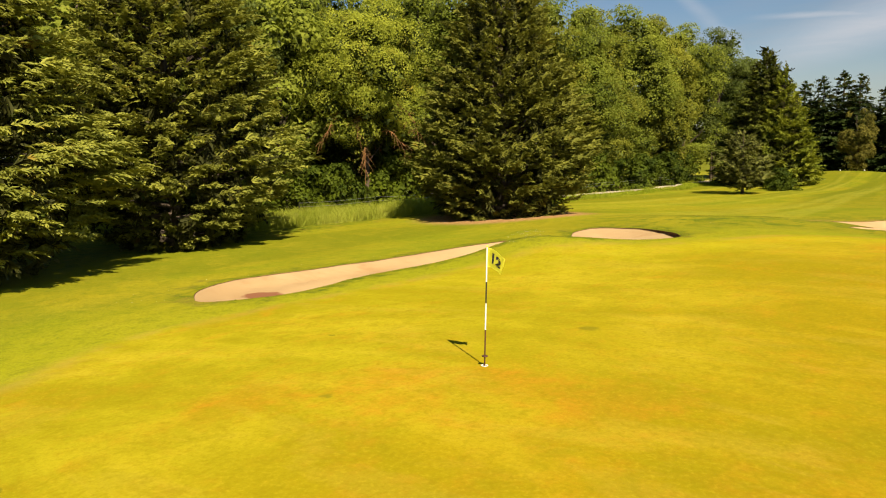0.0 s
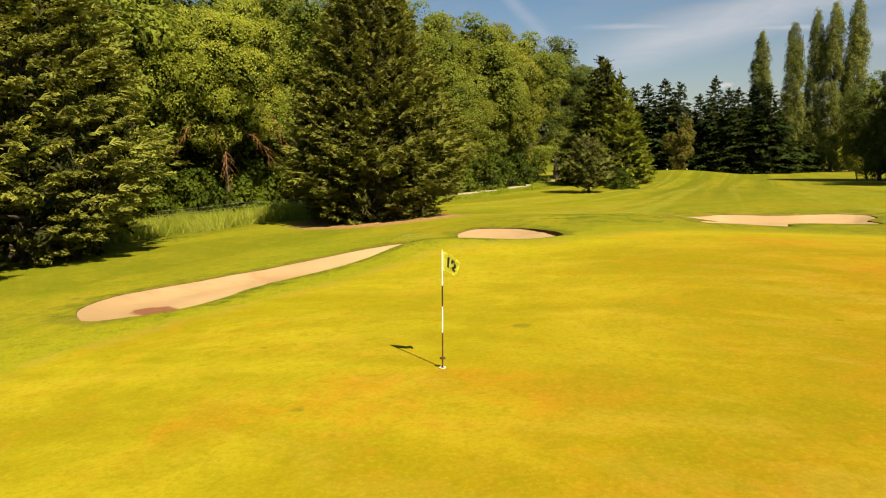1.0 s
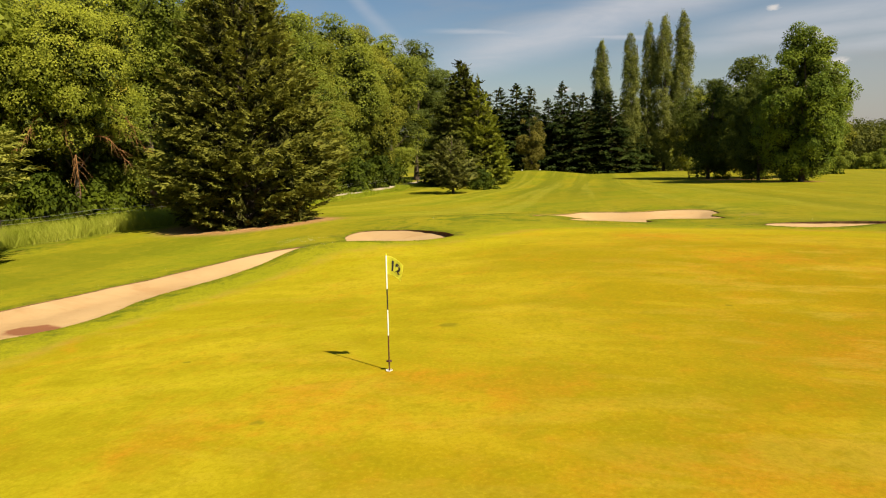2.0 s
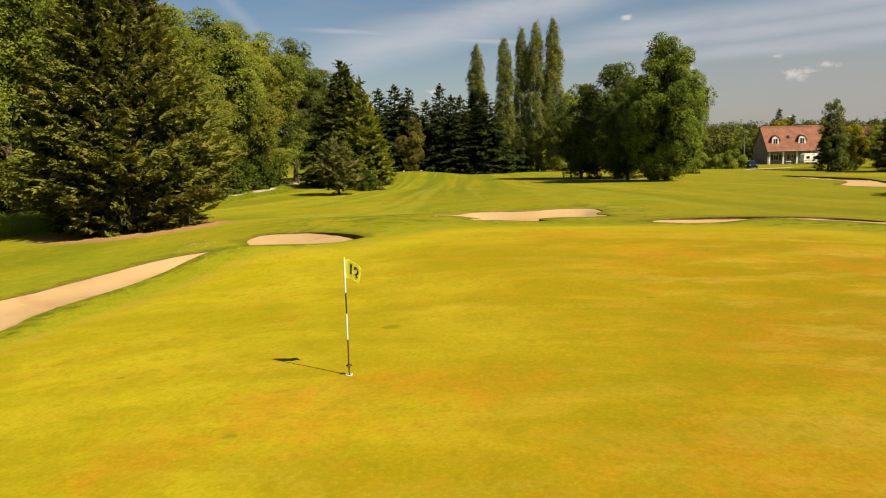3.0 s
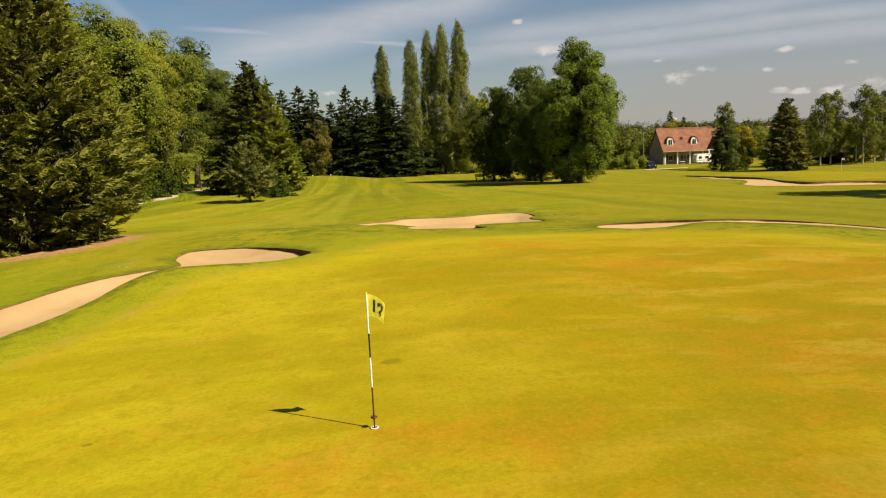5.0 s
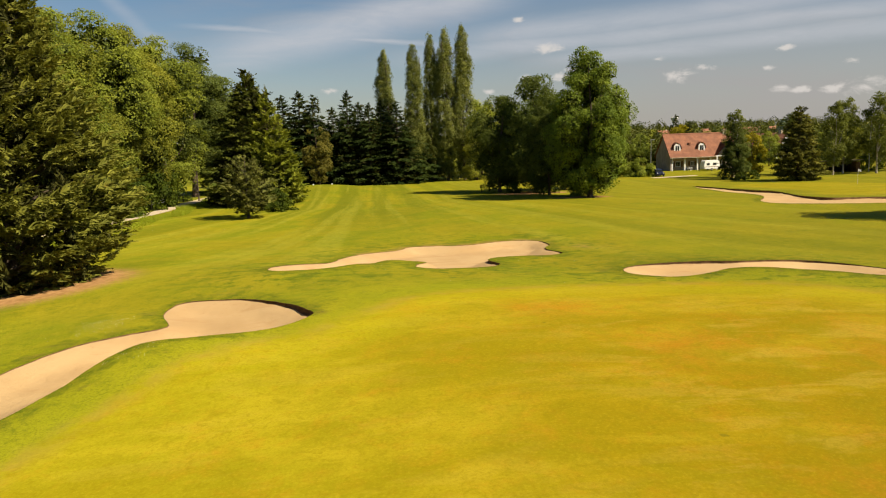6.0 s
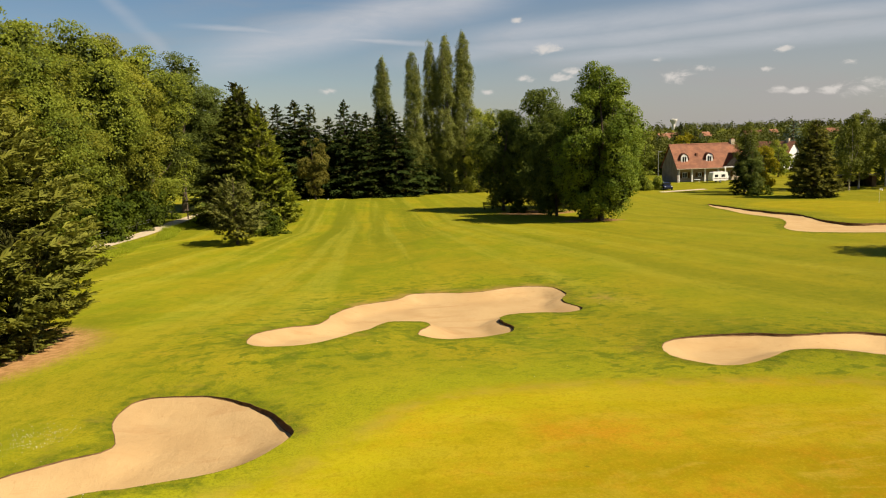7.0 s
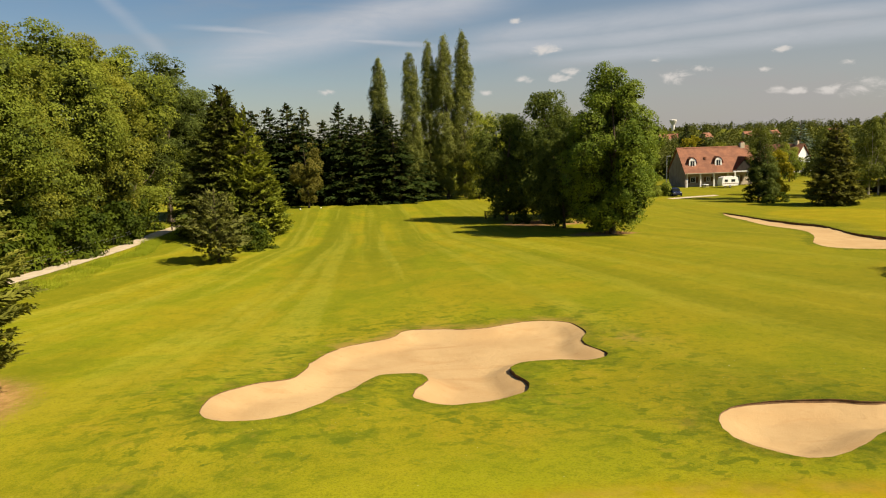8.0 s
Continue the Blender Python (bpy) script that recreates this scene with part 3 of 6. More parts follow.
def build_ground():
    def lines(*spans):
        return np.unique(np.concatenate([np.arange(a, b, s) for a, b, s in spans]))
    near = np.stack(np.meshgrid(lines((-18, 28, 0.5)), lines((-16, 46, 0.5))), -1).reshape(-1, 2)
    mid = np.stack(np.meshgrid(lines((-60, 96, 2.0)), lines((-40, 172, 2.0))), -1).reshape(-1, 2)
    mid = mid[~((mid[:, 0] > -18.3) & (mid[:, 0] < 28) & (mid[:, 1] > -16.3) & (mid[:, 1] < 46))]
    out = np.concatenate([-np.geomspace(70, 4000, 14)[::-1], lines((-60, 96, 20)), np.geomspace(110, 4000, 16)])
    deep = np.concatenate([-np.geomspace(50, 4000, 9)[::-1], lines((-40, 172, 20)), np.geomspace(185, 4200, 24)])
    wide = np.stack(np.meshgrid(out, deep), -1).reshape(-1, 2)
    wide = wide[~((wide[:, 0] > -61) & (wide[:, 0] < 96) & (wide[:, 1] > -41) & (wide[:, 1] < 172))]
    pts = np.concatenate([near, mid, wide])
    rng = np.random.default_rng(3)
    pts[:len(near) + len(mid)] += rng.normal(0, 0.04, (len(near) + len(mid), 2))
    keep = np.ones(len(pts), bool)
    for p in BUNKERS.values():
        box = (pts[:, 0] > p[:, 0].min() - 1) & (pts[:, 0] < p[:, 0].max() + 1) & (pts[:, 1] > p[:, 1].min() - 1) & (pts[:, 1] < p[:, 1].max() + 1)
        keep[box] &= gap(p, pts[box, 0], pts[box, 1]) > 0.12
    v, f = triangles(pts[keep], BUNKERS.values())
    c = v[f].mean(1)
    hole = np.zeros(len(f), bool)
    for p in BUNKERS.values():
        hole |= inside(p, c[:, 0], c[:, 1])
    f = f[~hole]
    x, y = v[:, 0], v[:, 1]
    z = land(x, y)
    ob = mesh_object("ground", np.column_stack([x, y, z]), f, MAT["turf"], smooth=True)
    close = (np.abs(x - 5) < 40) & (np.abs(y - 10) < 45)
    green, rough = np.zeros(len(v)), np.zeros(len(v))
    d = gap(GREEN, x[close], y[close])
    green[close] = np.clip(0.58 - d / np.where(y[close] > 15, 3.4, 1.8), 0, 1)
    apron, line = np.zeros(len(v)), np.zeros(len(v))
    apron[close] = np.clip(1.2 - d / 5.0, 0, 1) * np.clip((30 - y[close]) / 8, 0, 1)
    line[close] = 0.42 * np.exp(-(d / 0.35) ** 2)
    dry = gap(BUNKERS["middle"], x[close], y[close])
    line[close] = np.maximum(line[close], 1.2 * np.exp(-(dry / 0.75) ** 2) * np.clip((y[close] - 36.5) / 2.5, 0, 1) * np.clip((12.5 - x[close]) / 2, 0, 1))
    line = np.maximum(line, 0.9 * np.exp(-((x - 13.4) ** 2 + (y - 37.2) ** 2) / 1.1))
    far = (x > 40) & (x < 90) & (y > 55) & (y < 110)
    green[far] = 0.62 * np.clip(0.5 - gap(FAR_GREEN, x[far], y[far]) / 2.0, 0, 1)
    for key, p in BUNKERS.items():
        near_by = (np.abs(x - p[:, 0].mean()) < 30) & (np.abs(y - p[:, 1].mean()) < 35)
        d = gap(p, x[near_by], y[near_by])
        rough[near_by] = np.maximum(rough[near_by], np.clip(1.05 - d / 1.9, 0, 1) * 0.80)
    rough = np.maximum(rough, np.clip((-24.0 - 0.02 * y - x) / 3, 0, 1) * (y > -40) * (y < 140))
    rough = np.maximum(rough, np.clip((y - 165) / 8, 0, 1))
    rough *= 1 - 0.9 * np.clip(green * 4.0, 0, 1)
    bare = np.zeros(len(v))
    for a, b, rx, ry in ((-18.6, 30.9, 6.7, 6.7), (25.5, 76.5, 4.5, 2.2), (23, 92, 6, 5), (-36, 60, 6, 50)):
        bare = np.maximum(bare, np.clip(1.35 - np.hypot((x - a) / rx, (y - b) / ry), 0, 1))
    worn = np.zeros(len(v))
    for a, b, r in ((-1.0, -1.3, 1.2), (0.8, -0.3, 1.1), (-0.4, -2.4, 1.3), (2.4, -0.7, 1.3), (9.3, 0.0, 1.2), (-2.4, -3.3, 1.2), (5.5, 15.8, 2.0), (8.5, 11, 2.2), (12, 3.0, 2.2), (1.2, 17.2, 1.4), (15, 10, 3), (6, -5.5, 3.5), (9, 2, 2.5)):
        worn = np.maximum(worn, 0.9 * np.exp(-((x - a) ** 2 + (y - b) ** 2) / (2 * (r * 0.6) ** 2)))
    rim, clover = np.zeros(len(v)), np.zeros(len(v))
    rim[close] = np.exp(-(gap(GREEN, x[close], y[close]) + 1.3) ** 2 / 2.4) * np.clip((y[close] - 9) / 6, 0, 1)
    for key in ("middle", "side"):
        clover[close] = np.maximum(clover[close], np.clip(1.35 - gap(BUNKERS[key], x[close], y[close]) / 5.0, 0, 1))
    marks(ob, green=green, rough=rough, bare=bare, worn=worn, rim=rim, clover=clover, apron=apron, line=line)
    return tagged(ob, "rolling mown golf turf, green and yellowed by drought", "ground", kind="structure")


def build_bunker(key, label):
    p = BUNKERS[key]
    h, n = lip_heights(key)
    top = np.column_stack([p, land(p[:, 0], p[:, 1])])
    empty = thing("bunker", label, "sand bunker", group="bunkers round the green")
    q = p - n * (0.02 + 0.12 * h)[:, None]
    foot = np.column_stack([q, top[:, 2] - h - 0.010])
    # the cut edge: turf overhang, crumbling face and foot
    rng = np.random.default_rng(5)
    brow = top.copy()
    brow[:, :2] += n * (0.012 * np.clip(h / 0.08, 0, 1))[:, None]
    brow[:, 2] += 0.003
    face = top.copy()
    face[:, :2] += n * (np.clip(h / 0.08, 0, 1) * (0.02 + 0.05 * rng.random(len(p))))[:, None]
    face[:, 2] -= 0.35 * h + 0.004
    rings = [brow, top, face, foot]
    k = len(p)
    verts = np.concatenate(rings)
    quads = [(r * k + i, r * k + (i + 1) % k, (r + 1) * k + (i + 1) % k, (r + 1) * k + i) for r in range(3) for i in range(k)]
    mesh_object("lip", verts, quads, MAT["earth"], empty)
    # sand
    s = 0.3 if key != "far" else 0.9
    gx, gy = np.meshgrid(np.arange(p[:, 0].min(), p[:, 0].max(), s), np.arange(p[:, 1].min(), p[:, 1].max(), s))
    pts = np.stack([gx, gy], -1).reshape(-1, 2)
    pts = pts[gap(q, pts[:, 0], pts[:, 1]) < -0.15]
    v, f = triangles(pts, [q])
    c = v[f].mean(1)
    f = f[inside(q, c[:, 0], c[:, 1])]
    d2 = ((v[:, None, :] - q[None, :, :]) ** 2).sum(-1)
    w = 1 / (d2 + 0.02) ** 1.5
    drop = (w @ h) / w.sum(1)
    depth = np.clip(-gap(q, v[:, 0], v[:, 1]) / 1.3, 0, 1)
    ripple = np.array([noise.noise((a * 0.9, b * 0.9, 1.0)) * 0.03 + noise.noise((a * 2.7, b * 2.7, 5.0)) * 0.012 for a, b in v])
    z = land(v[:, 0], v[:, 1]) - bank(v[:, 0], v[:, 1]) * np.clip(depth * 2.0, 0, 1) - drop - 0.02 - {"long": 0.22, "middle": 0.38, "side": 0.30, "far": 0.05}[key] * depth * depth * (3 - 2 * depth) + ripple * depth
    z = z - (0.26 * np.exp(-((v[:, 0] + 7.0) ** 2 + (v[:, 1] - 15.6) ** 2) / 6.0) * depth if key == "long" else 0.0)
    z = np.where(d2.min(1) < 1e-6, land(v[:, 0], v[:, 1]) - drop - 0.008, z)
    sand = mesh_object("sand", np.column_stack([v, z]), f, MAT["sand"], empty, smooth=True)
    wet = 1.15 * np.exp(-(((v[:, 0] + 12.75) / 0.95) ** 2 + ((v[:, 1] - 5.5) / 0.62) ** 2)) if key == "long" else np.zeros(len(v))
    marks(sand, wet=wet)
    return empty


# ---- kinds of plants ----
def unit(v):
    return v / np.maximum(np.linalg.norm(v, axis=-1, keepdims=True), 1e-9)


def turned(axis, up):
    """Rotation matrices whose y lies along axis and whose z leans to up."""
    y = unit(axis)
    x = unit(np.cross(y, up))
    return np.stack([x, y, np.cross(x, y)], -1)


def strewn(name, shape, at, turn, size, material, parent):
    """One mesh of many small pieces of one shape, or of several like shapes by turns."""
    tv, tf = shape
    tv = tv[np.arange(len(at)) * 7 % len(tv)] if tv.ndim == 3 else np.broadcast_to(tv, (len(at), *tv.shape))
    v = np.einsum("nij,nmj->nmi", turn, tv) * np.reshape(size, (-1, 1, 1)) + at[:, None, :]
    f = (tf[None] + (np.arange(len(at)) * tv.shape[1])[:, None, None]).reshape(-1, 3)
    return mesh_object(name, v.reshape(-1, 3), f, material, parent)


def sprig_shape(leaves=4, seed=1):
    """A small bunch of leaves round the origin."""
    rng = np.random.default_rng(seed)
    v, f = [], []
    for i in range(leaves):
        a = i * 2.4 + rng.random()
        out = np.array((math.cos(a), math.sin(a), rng.uniform(-0.35, 0.45)))
        base, tip = out * 0.08, unit(out) * rng.uniform(0.8, 1.1)
        side = unit(np.cross(out, (0, 0, 1))) * rng.uniform(0.26, 0.36)
        k, m = len(v), base * 0.62 + tip * 0.38
        v.extend([m + side + (0, 0, 0.08), tip - (0, 0, 0.10), m - side + (0, 0, 0.08)])
        f.append((k, k + 1, k + 2))
    return np.array(v), np.array(f)


def plume_shapes(pairs=5, reach=0.52, width=0.050, droop=0.16, kinds=6):
    """Feathered cypress sprays, one long, along y, alike but none the same: uneven fingers webbed along a hanging stem."""
    made = []
    for kind in range(kinds):
        rng = np.random.default_rng(200 + kind)
        stem = [np.array((0.05 * math.sin(3.0 * y + kind), y, 0.0)) for y in np.linspace(0.0, 0.80, pairs + 1)]
        v, f = list(stem), []
        for i in range(pairs + 1):
            for s in (-1, 1) if i < pairs else (0.15,):
                long = (reach * (1 - 0.58 * i / pairs) if i < pairs else 0.24) * rng.uniform(0.55, 1.25)
                lean = rng.uniform(0.28, 0.72) * s
                way = np.array((math.sin(lean), math.cos(lean), rng.uniform(-0.45, 0.35)))
                tip = stem[i] + way * long
                side = np.array((way[1], -way[0], rng.uniform(-0.5, 0.5))) * width * rng.uniform(0.7, 1.35)
                mid = stem[i] * 0.45 + tip * 0.55 + (0, 0, 0.10 * long)
                k = len(v)
                v.extend([mid + side, tip, mid - side])
                f.extend([(i, k, k + 1), (i, k + 1, k + 2)])
                if i < pairs:
                    f.append((i, i + 1, k if s < 0 else k + 2))
        v = np.array(v)
        v[:, 2] -= droop * v[:, 1] ** 2
        made.append(v)
    return np.array(made), np.array(f)


PLUME, FAR_PLUME = plume_shapes(), plume_shapes(3, 0.55, 0.085)
SPRIG = sprig_shape(3)


def tube(bm, points, radii, sides=7):
    """A tapered tube along points."""
    rings = []
    for i, (p, r) in enumerate(zip(points, radii)):
        p = Vector(p)
        way = (Vector(points[min(i + 1, len(points) - 1)]) - Vector(points[max(i - 1, 0)])).normalized()
        x = way.orthogonal().normalized()
        y = way.cross(x)
        rings.append([bm.verts.new(p + (x * math.cos(a) + y * math.sin(a)) * r) for a in (2 * math.pi * k / sides for k in range(sides))])
    for a, b in zip(rings, rings[1:]):
        for k in range(sides):
            bm.faces.new((a[k], a[(k + 1) % sides], b[(k + 1) % sides], b[k]))
    bm.faces.new(rings[0][::-1])
    bm.faces.new(rings[-1])


def trunk_and_limbs(height, radius, limbs, rng, lean=0.03):
    bm = bmesh.new()
    line = [(lean * height * u * math.sin(5 * u), lean * height * u * math.cos(4 * u) - lean * height * u, height * u) for u in np.linspace(0, 1, 9)]
    tube(bm, line, [radius * (1.35 if i == 0 else 1) * (1 - 0.85 * i / 8) for i in range(9)], 9)
    for start, end in limbs:
        s, e = np.array(start), np.array(end)
        mid = s * 0.5 + e * 0.5 + rng.normal(0, 0.06 * np.linalg.norm(e - s), 3)
        tube(bm, [s, mid, e], [radius * 0.35, radius * 0.22, radius * 0.07], 5)
    return bm


def broadleaf(name, label, height, spread, clear, material, seed, count=4200, clumps=70, leaf=0.42, profile=None, bark="bark", trunk=0.28, light=0.0, lump=1.0, stretch=0.8, category="tree", group=""):
    """A leafy tree: trunk and limbs, and a crown of many leaf bunches in uneven clumps with gaps between."""
    rng = np.random.default_rng(seed)
    ob = thing(name, label, category, group=group)
    profile = profile or (lambda u: math.sqrt(max(0.0, 1 - (2 * max(u, 0.02) ** 0.8 - 1) ** 2)))
    span = height - clear
    centres, sizes = [], []
    while len(centres) < clumps:
        u, a = rng.random(), rng.random() * 2 * math.pi
        r = profile(u)
        if rng.random() > 0.25 + r:
            continue
        wob = 1 + 0.28 * noise.noise((math.cos(a) * 1.3 + seed, math.sin(a) * 1.3, u * 3.1))
        q = r * spread * wob * (rng.random() ** 0.35) * 0.86
        centres.append((math.cos(a) * q, math.sin(a) * q, clear + u * span * 0.95))
        sizes.append(spread * lump * rng.uniform(0.17, 0.34) * (0.62 + 0.38 * r))
    centres, sizes = np.array(centres), np.array(sizes)
    pick = rng.choice(clumps, count, p=sizes ** 2 / (sizes ** 2).sum())
    d = unit(rng.normal(0, 1, (count, 3)) + (0, 0, 0.35))
    at = centres[pick] + d * (sizes[pick] * rng.uniform(0.76, 1.07, count))[:, None] * (1, 1, stretch)
    up = unit(d * 1.3 + unit(centres[pick] - (0, 0, clear + span * 0.4)) * 0.5 + rng.normal(0, 0.24, (count, 3)) + (0, 0, 0.30))
    turn = turned(unit(rng.normal(0, 1, (count, 3)) + (0, 0, -0.25)), up)
    limbs = []
    for i in rng.choice(clumps, min(12, clumps), replace=False):
        c = centres[i]
        limbs.append(((0, 0, max(clear * 0.7, c[2] * 0.5)), tuple(c * (0.85, 0.85, 0.97))))
    if trunk:
        part("trunk", trunk_and_limbs(height * 0.86, trunk, limbs, rng), MAT[bark], ob)
    # larger leaves within, dark in colour to stand for shade in the gaps
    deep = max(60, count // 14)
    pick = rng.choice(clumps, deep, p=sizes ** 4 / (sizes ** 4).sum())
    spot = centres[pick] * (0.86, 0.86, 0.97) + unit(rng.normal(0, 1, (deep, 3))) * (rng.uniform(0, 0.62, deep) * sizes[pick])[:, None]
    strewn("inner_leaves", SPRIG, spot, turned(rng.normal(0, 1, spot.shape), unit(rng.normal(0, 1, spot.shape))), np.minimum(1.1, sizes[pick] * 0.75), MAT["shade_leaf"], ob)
    strewn("crown", SPRIG, at, turn, leaf * rng.uniform(0.7, 1.35, count), MAT[material], ob)
    return ob


def cypress(name, label, height, spread, material, seed, boughs=560, per=9, size=1.3, climb=0.5, foot=0.3, bulge=0.22, power=0.82, narrow=0.6, trunk=0.35, roll=0.35, inner=1500, uneven=1.0, core="twigs", spray=None, category="conifer", group=""):
    """A cypress or spruce: boughs that climb from the trunk and carry flat feathered sprays in layers, over inner
    sprays coloured dark for shade.
    """
    rng = np.random.default_rng(seed)
    ob = thing(name, label, category, group=group)

    def reach(u):
        if u < bulge:
            return narrow + (1 - narrow) * math.sin(u / bulge * math.pi / 2)
        return ((1 - u) / (1 - bulge)) ** power
    at, axis, up, long, limbs = [], [], [], [], []
    k = 0
    while k < boughs:
        u, a = rng.random(), rng.random() * 2 * math.pi
        if rng.random() > reach(u) ** 0.8 + 0.15:
            continue
        if noise.noise((math.cos(a) * 5.0 + seed, math.sin(a) * 5.0, u * height * 0.8)) < -0.08 and rng.random() < 0.6:
            continue
        k += 1
        wob = 1 + uneven * (0.16 * noise.noise((math.cos(a) * 1.6 + seed, math.sin(a) * 1.6, u * 4.0)) + 0.16 * noise.noise((math.cos(a) * 5 + seed, math.sin(a) * 5, u * 13.0)))
        r = max(0.08, spread * reach(u) * wob * rng.uniform(0.80, 1.0))
        z = foot + u * (height - foot)
        way = np.array((math.cos(a), math.sin(a), 0.0))
        side = np.array((-way[1], way[0], 0.0))
        rise = climb * rng.uniform(0.6, 1.3) * (0.55 + 0.9 * u) + 1.6 * max(0.0, u - 0.84) / 0.16
        big = size * (0.24 + 0.76 * reach(u) ** 0.75) * rng.uniform(0.8, 1.25)
        tip = way * r + (0, 0, z)
        for i in range(per):
            s = 1.0 if i == 0 else rng.uniform(0.0, 1.0) ** 0.7
            back = (1 - s) * min(r * 0.55, 2.6 * big)
            yaw = rng.normal(0, 0.16) if i == 0 else (1 if i % 2 else -1) * rng.uniform(0.25, 1.0)
            run = unit(way * math.cos(yaw) + side * math.sin(yaw) + (0, 0, rise * rng.uniform(0.55, 1.2)))
            at.append(tip - way * back - np.array((0, 0, back * rise * 0.8)) - run * big * 0.75 + rng.normal(0, 0.05 * big, 3))
            axis.append(run)
            up.append(unit(np.array((0, 0, 1.0)) + way * 0.60 + rng.normal(0, roll, 3)))
            long.append(big * (1.0 if i == 0 else rng.uniform(0.65, 1.0)))
        if k % 12 == 0:
            limbs.append(((0, 0, max(0.3, z - r * rise)), tuple(way * r * 0.72 + (0, 0, z - 0.25 * r * rise))))
    part("trunk", trunk_and_limbs(height * 0.97, trunk, limbs, rng, 0.004), MAT["bark"], ob)
    strewn("crown", PLUME if spray is None else spray, np.array(at), turned(np.array(axis), np.array(up)), np.array(long), MAT[material], ob)
    # inner sprays in a darker colour, painting the shade between the boughs
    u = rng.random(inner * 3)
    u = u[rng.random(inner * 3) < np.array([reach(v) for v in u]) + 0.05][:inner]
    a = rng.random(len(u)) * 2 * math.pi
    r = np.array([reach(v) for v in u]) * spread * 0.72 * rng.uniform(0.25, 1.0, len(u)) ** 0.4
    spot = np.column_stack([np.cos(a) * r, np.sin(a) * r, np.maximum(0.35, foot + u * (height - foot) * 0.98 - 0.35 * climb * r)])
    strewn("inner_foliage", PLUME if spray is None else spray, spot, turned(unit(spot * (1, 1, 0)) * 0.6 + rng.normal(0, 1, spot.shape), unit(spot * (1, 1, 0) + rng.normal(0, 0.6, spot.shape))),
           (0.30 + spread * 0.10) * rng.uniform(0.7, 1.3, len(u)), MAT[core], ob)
    return ob


def stand(ob, x, y, rz=0.0, s=1.0, sz=None, sink=0.15):
    """Sets a plant on the ground."""
    ob.matrix_basis = pose(x, y, float(land(x, y)) - sink, 0, 0, rz) @ Matrix.Diagonal((s, s, sz or s, 1))
    return ob


def again(ob, x, y, rz=0.0, s=1.0, sz=None, sink=0.15):
    """A copy of a plant on the ground elsewhere."""
    ob_scale = ob.scale.copy()
    ob.scale = (1, 1, 1)
    made = copy_thing(ob, pose(x, y, float(land(x, y)) - sink, 0, 0, rz) @ Matrix.Diagonal((s, s, sz or s, 1)))
    ob.scale = ob_scale
    return made


def column(u):
    """Outline of a Lombardy poplar."""
    return min(1.0, 0.66 + 1.4 * u) * (1 - u ** 3.4) ** 0.75


def tall_oval(u):
    return (min(1, 0.55 + 1.6 * u)) * max(0.0, 1 - max(0, u - 0.45) ** 2 / 0.33) ** 0.7


def dome(u):
    return math.sqrt(max(0.0, 1 - u * u))


# ---- building pieces ----
def box(bm, x0, x1, y0, y1, z0, z1, bevel=0.0):
    v = [bm.verts.new((x, y, z)) for x in (x0, x1) for y in (y0, y1) for z in (z0, z1)]
    f = [bm.faces.new([v[i] for i in q]) for q in ((0, 1, 3, 2), (4, 6, 7, 5), (0, 4, 5, 1), (2, 3, 7, 6), (0, 2, 6, 4), (1, 5, 7, 3))]
    if bevel:
        bmesh.ops.bevel(bm, geom=list({e for a in f for e in a.edges}), offset=bevel, segments=2, affect="EDGES")
    return bm


def one_box(*a, bevel=0.0):
    return box(bmesh.new(), *a, bevel=bevel)


def prism(profile, x0, x1, bm=None):
    """A profile of (y, z) drawn out along x."""
    bm = bm or bmesh.new()
    a, b = [bm.verts.new((x0, y, z)) for y, z in profile], [bm.verts.new((x1, y, z)) for y, z in profile]
    n = len(profile)
    for i in range(n):
        bm.faces.new((a[i], a[(i + 1) % n], b[(i + 1) % n], b[i]))
    bm.faces.new(a[::-1])
    bm.faces.new(b)
    bmesh.ops.recalc_face_normals(bm, faces=bm.faces)
    return bm


def disc_stack(levels, sides=20, bm=None):
    """A turned shape: (radius, z) from the foot up."""
    bm = bm or bmesh.new()
    rings = [[bm.verts.new((r * math.cos(2 * math.pi * k / sides), r * math.sin(2 * math.pi * k / sides), z)) for k in range(sides)] for r, z in levels]
    for a, b in zip(rings, rings[1:]):
        for k in range(sides):
            bm.faces.new((a[k], a[(k + 1) % sides], b[(k + 1) % sides], b[k]))
    bm.faces.new(rings[0][::-1])
    bm.faces.new(rings[-1])
    return bm


# ---- ground, bunkers, path ----
build_ground()
build_bunker("long", "long narrow bunker of pale sand beside the green")
build_bunker("middle", "winding two-lobed bunker of pale sand in the fairway")
build_bunker("side", "kidney-shaped sand bunker behind the green")
build_bunker("far", "distant sand bunker below a raised green")


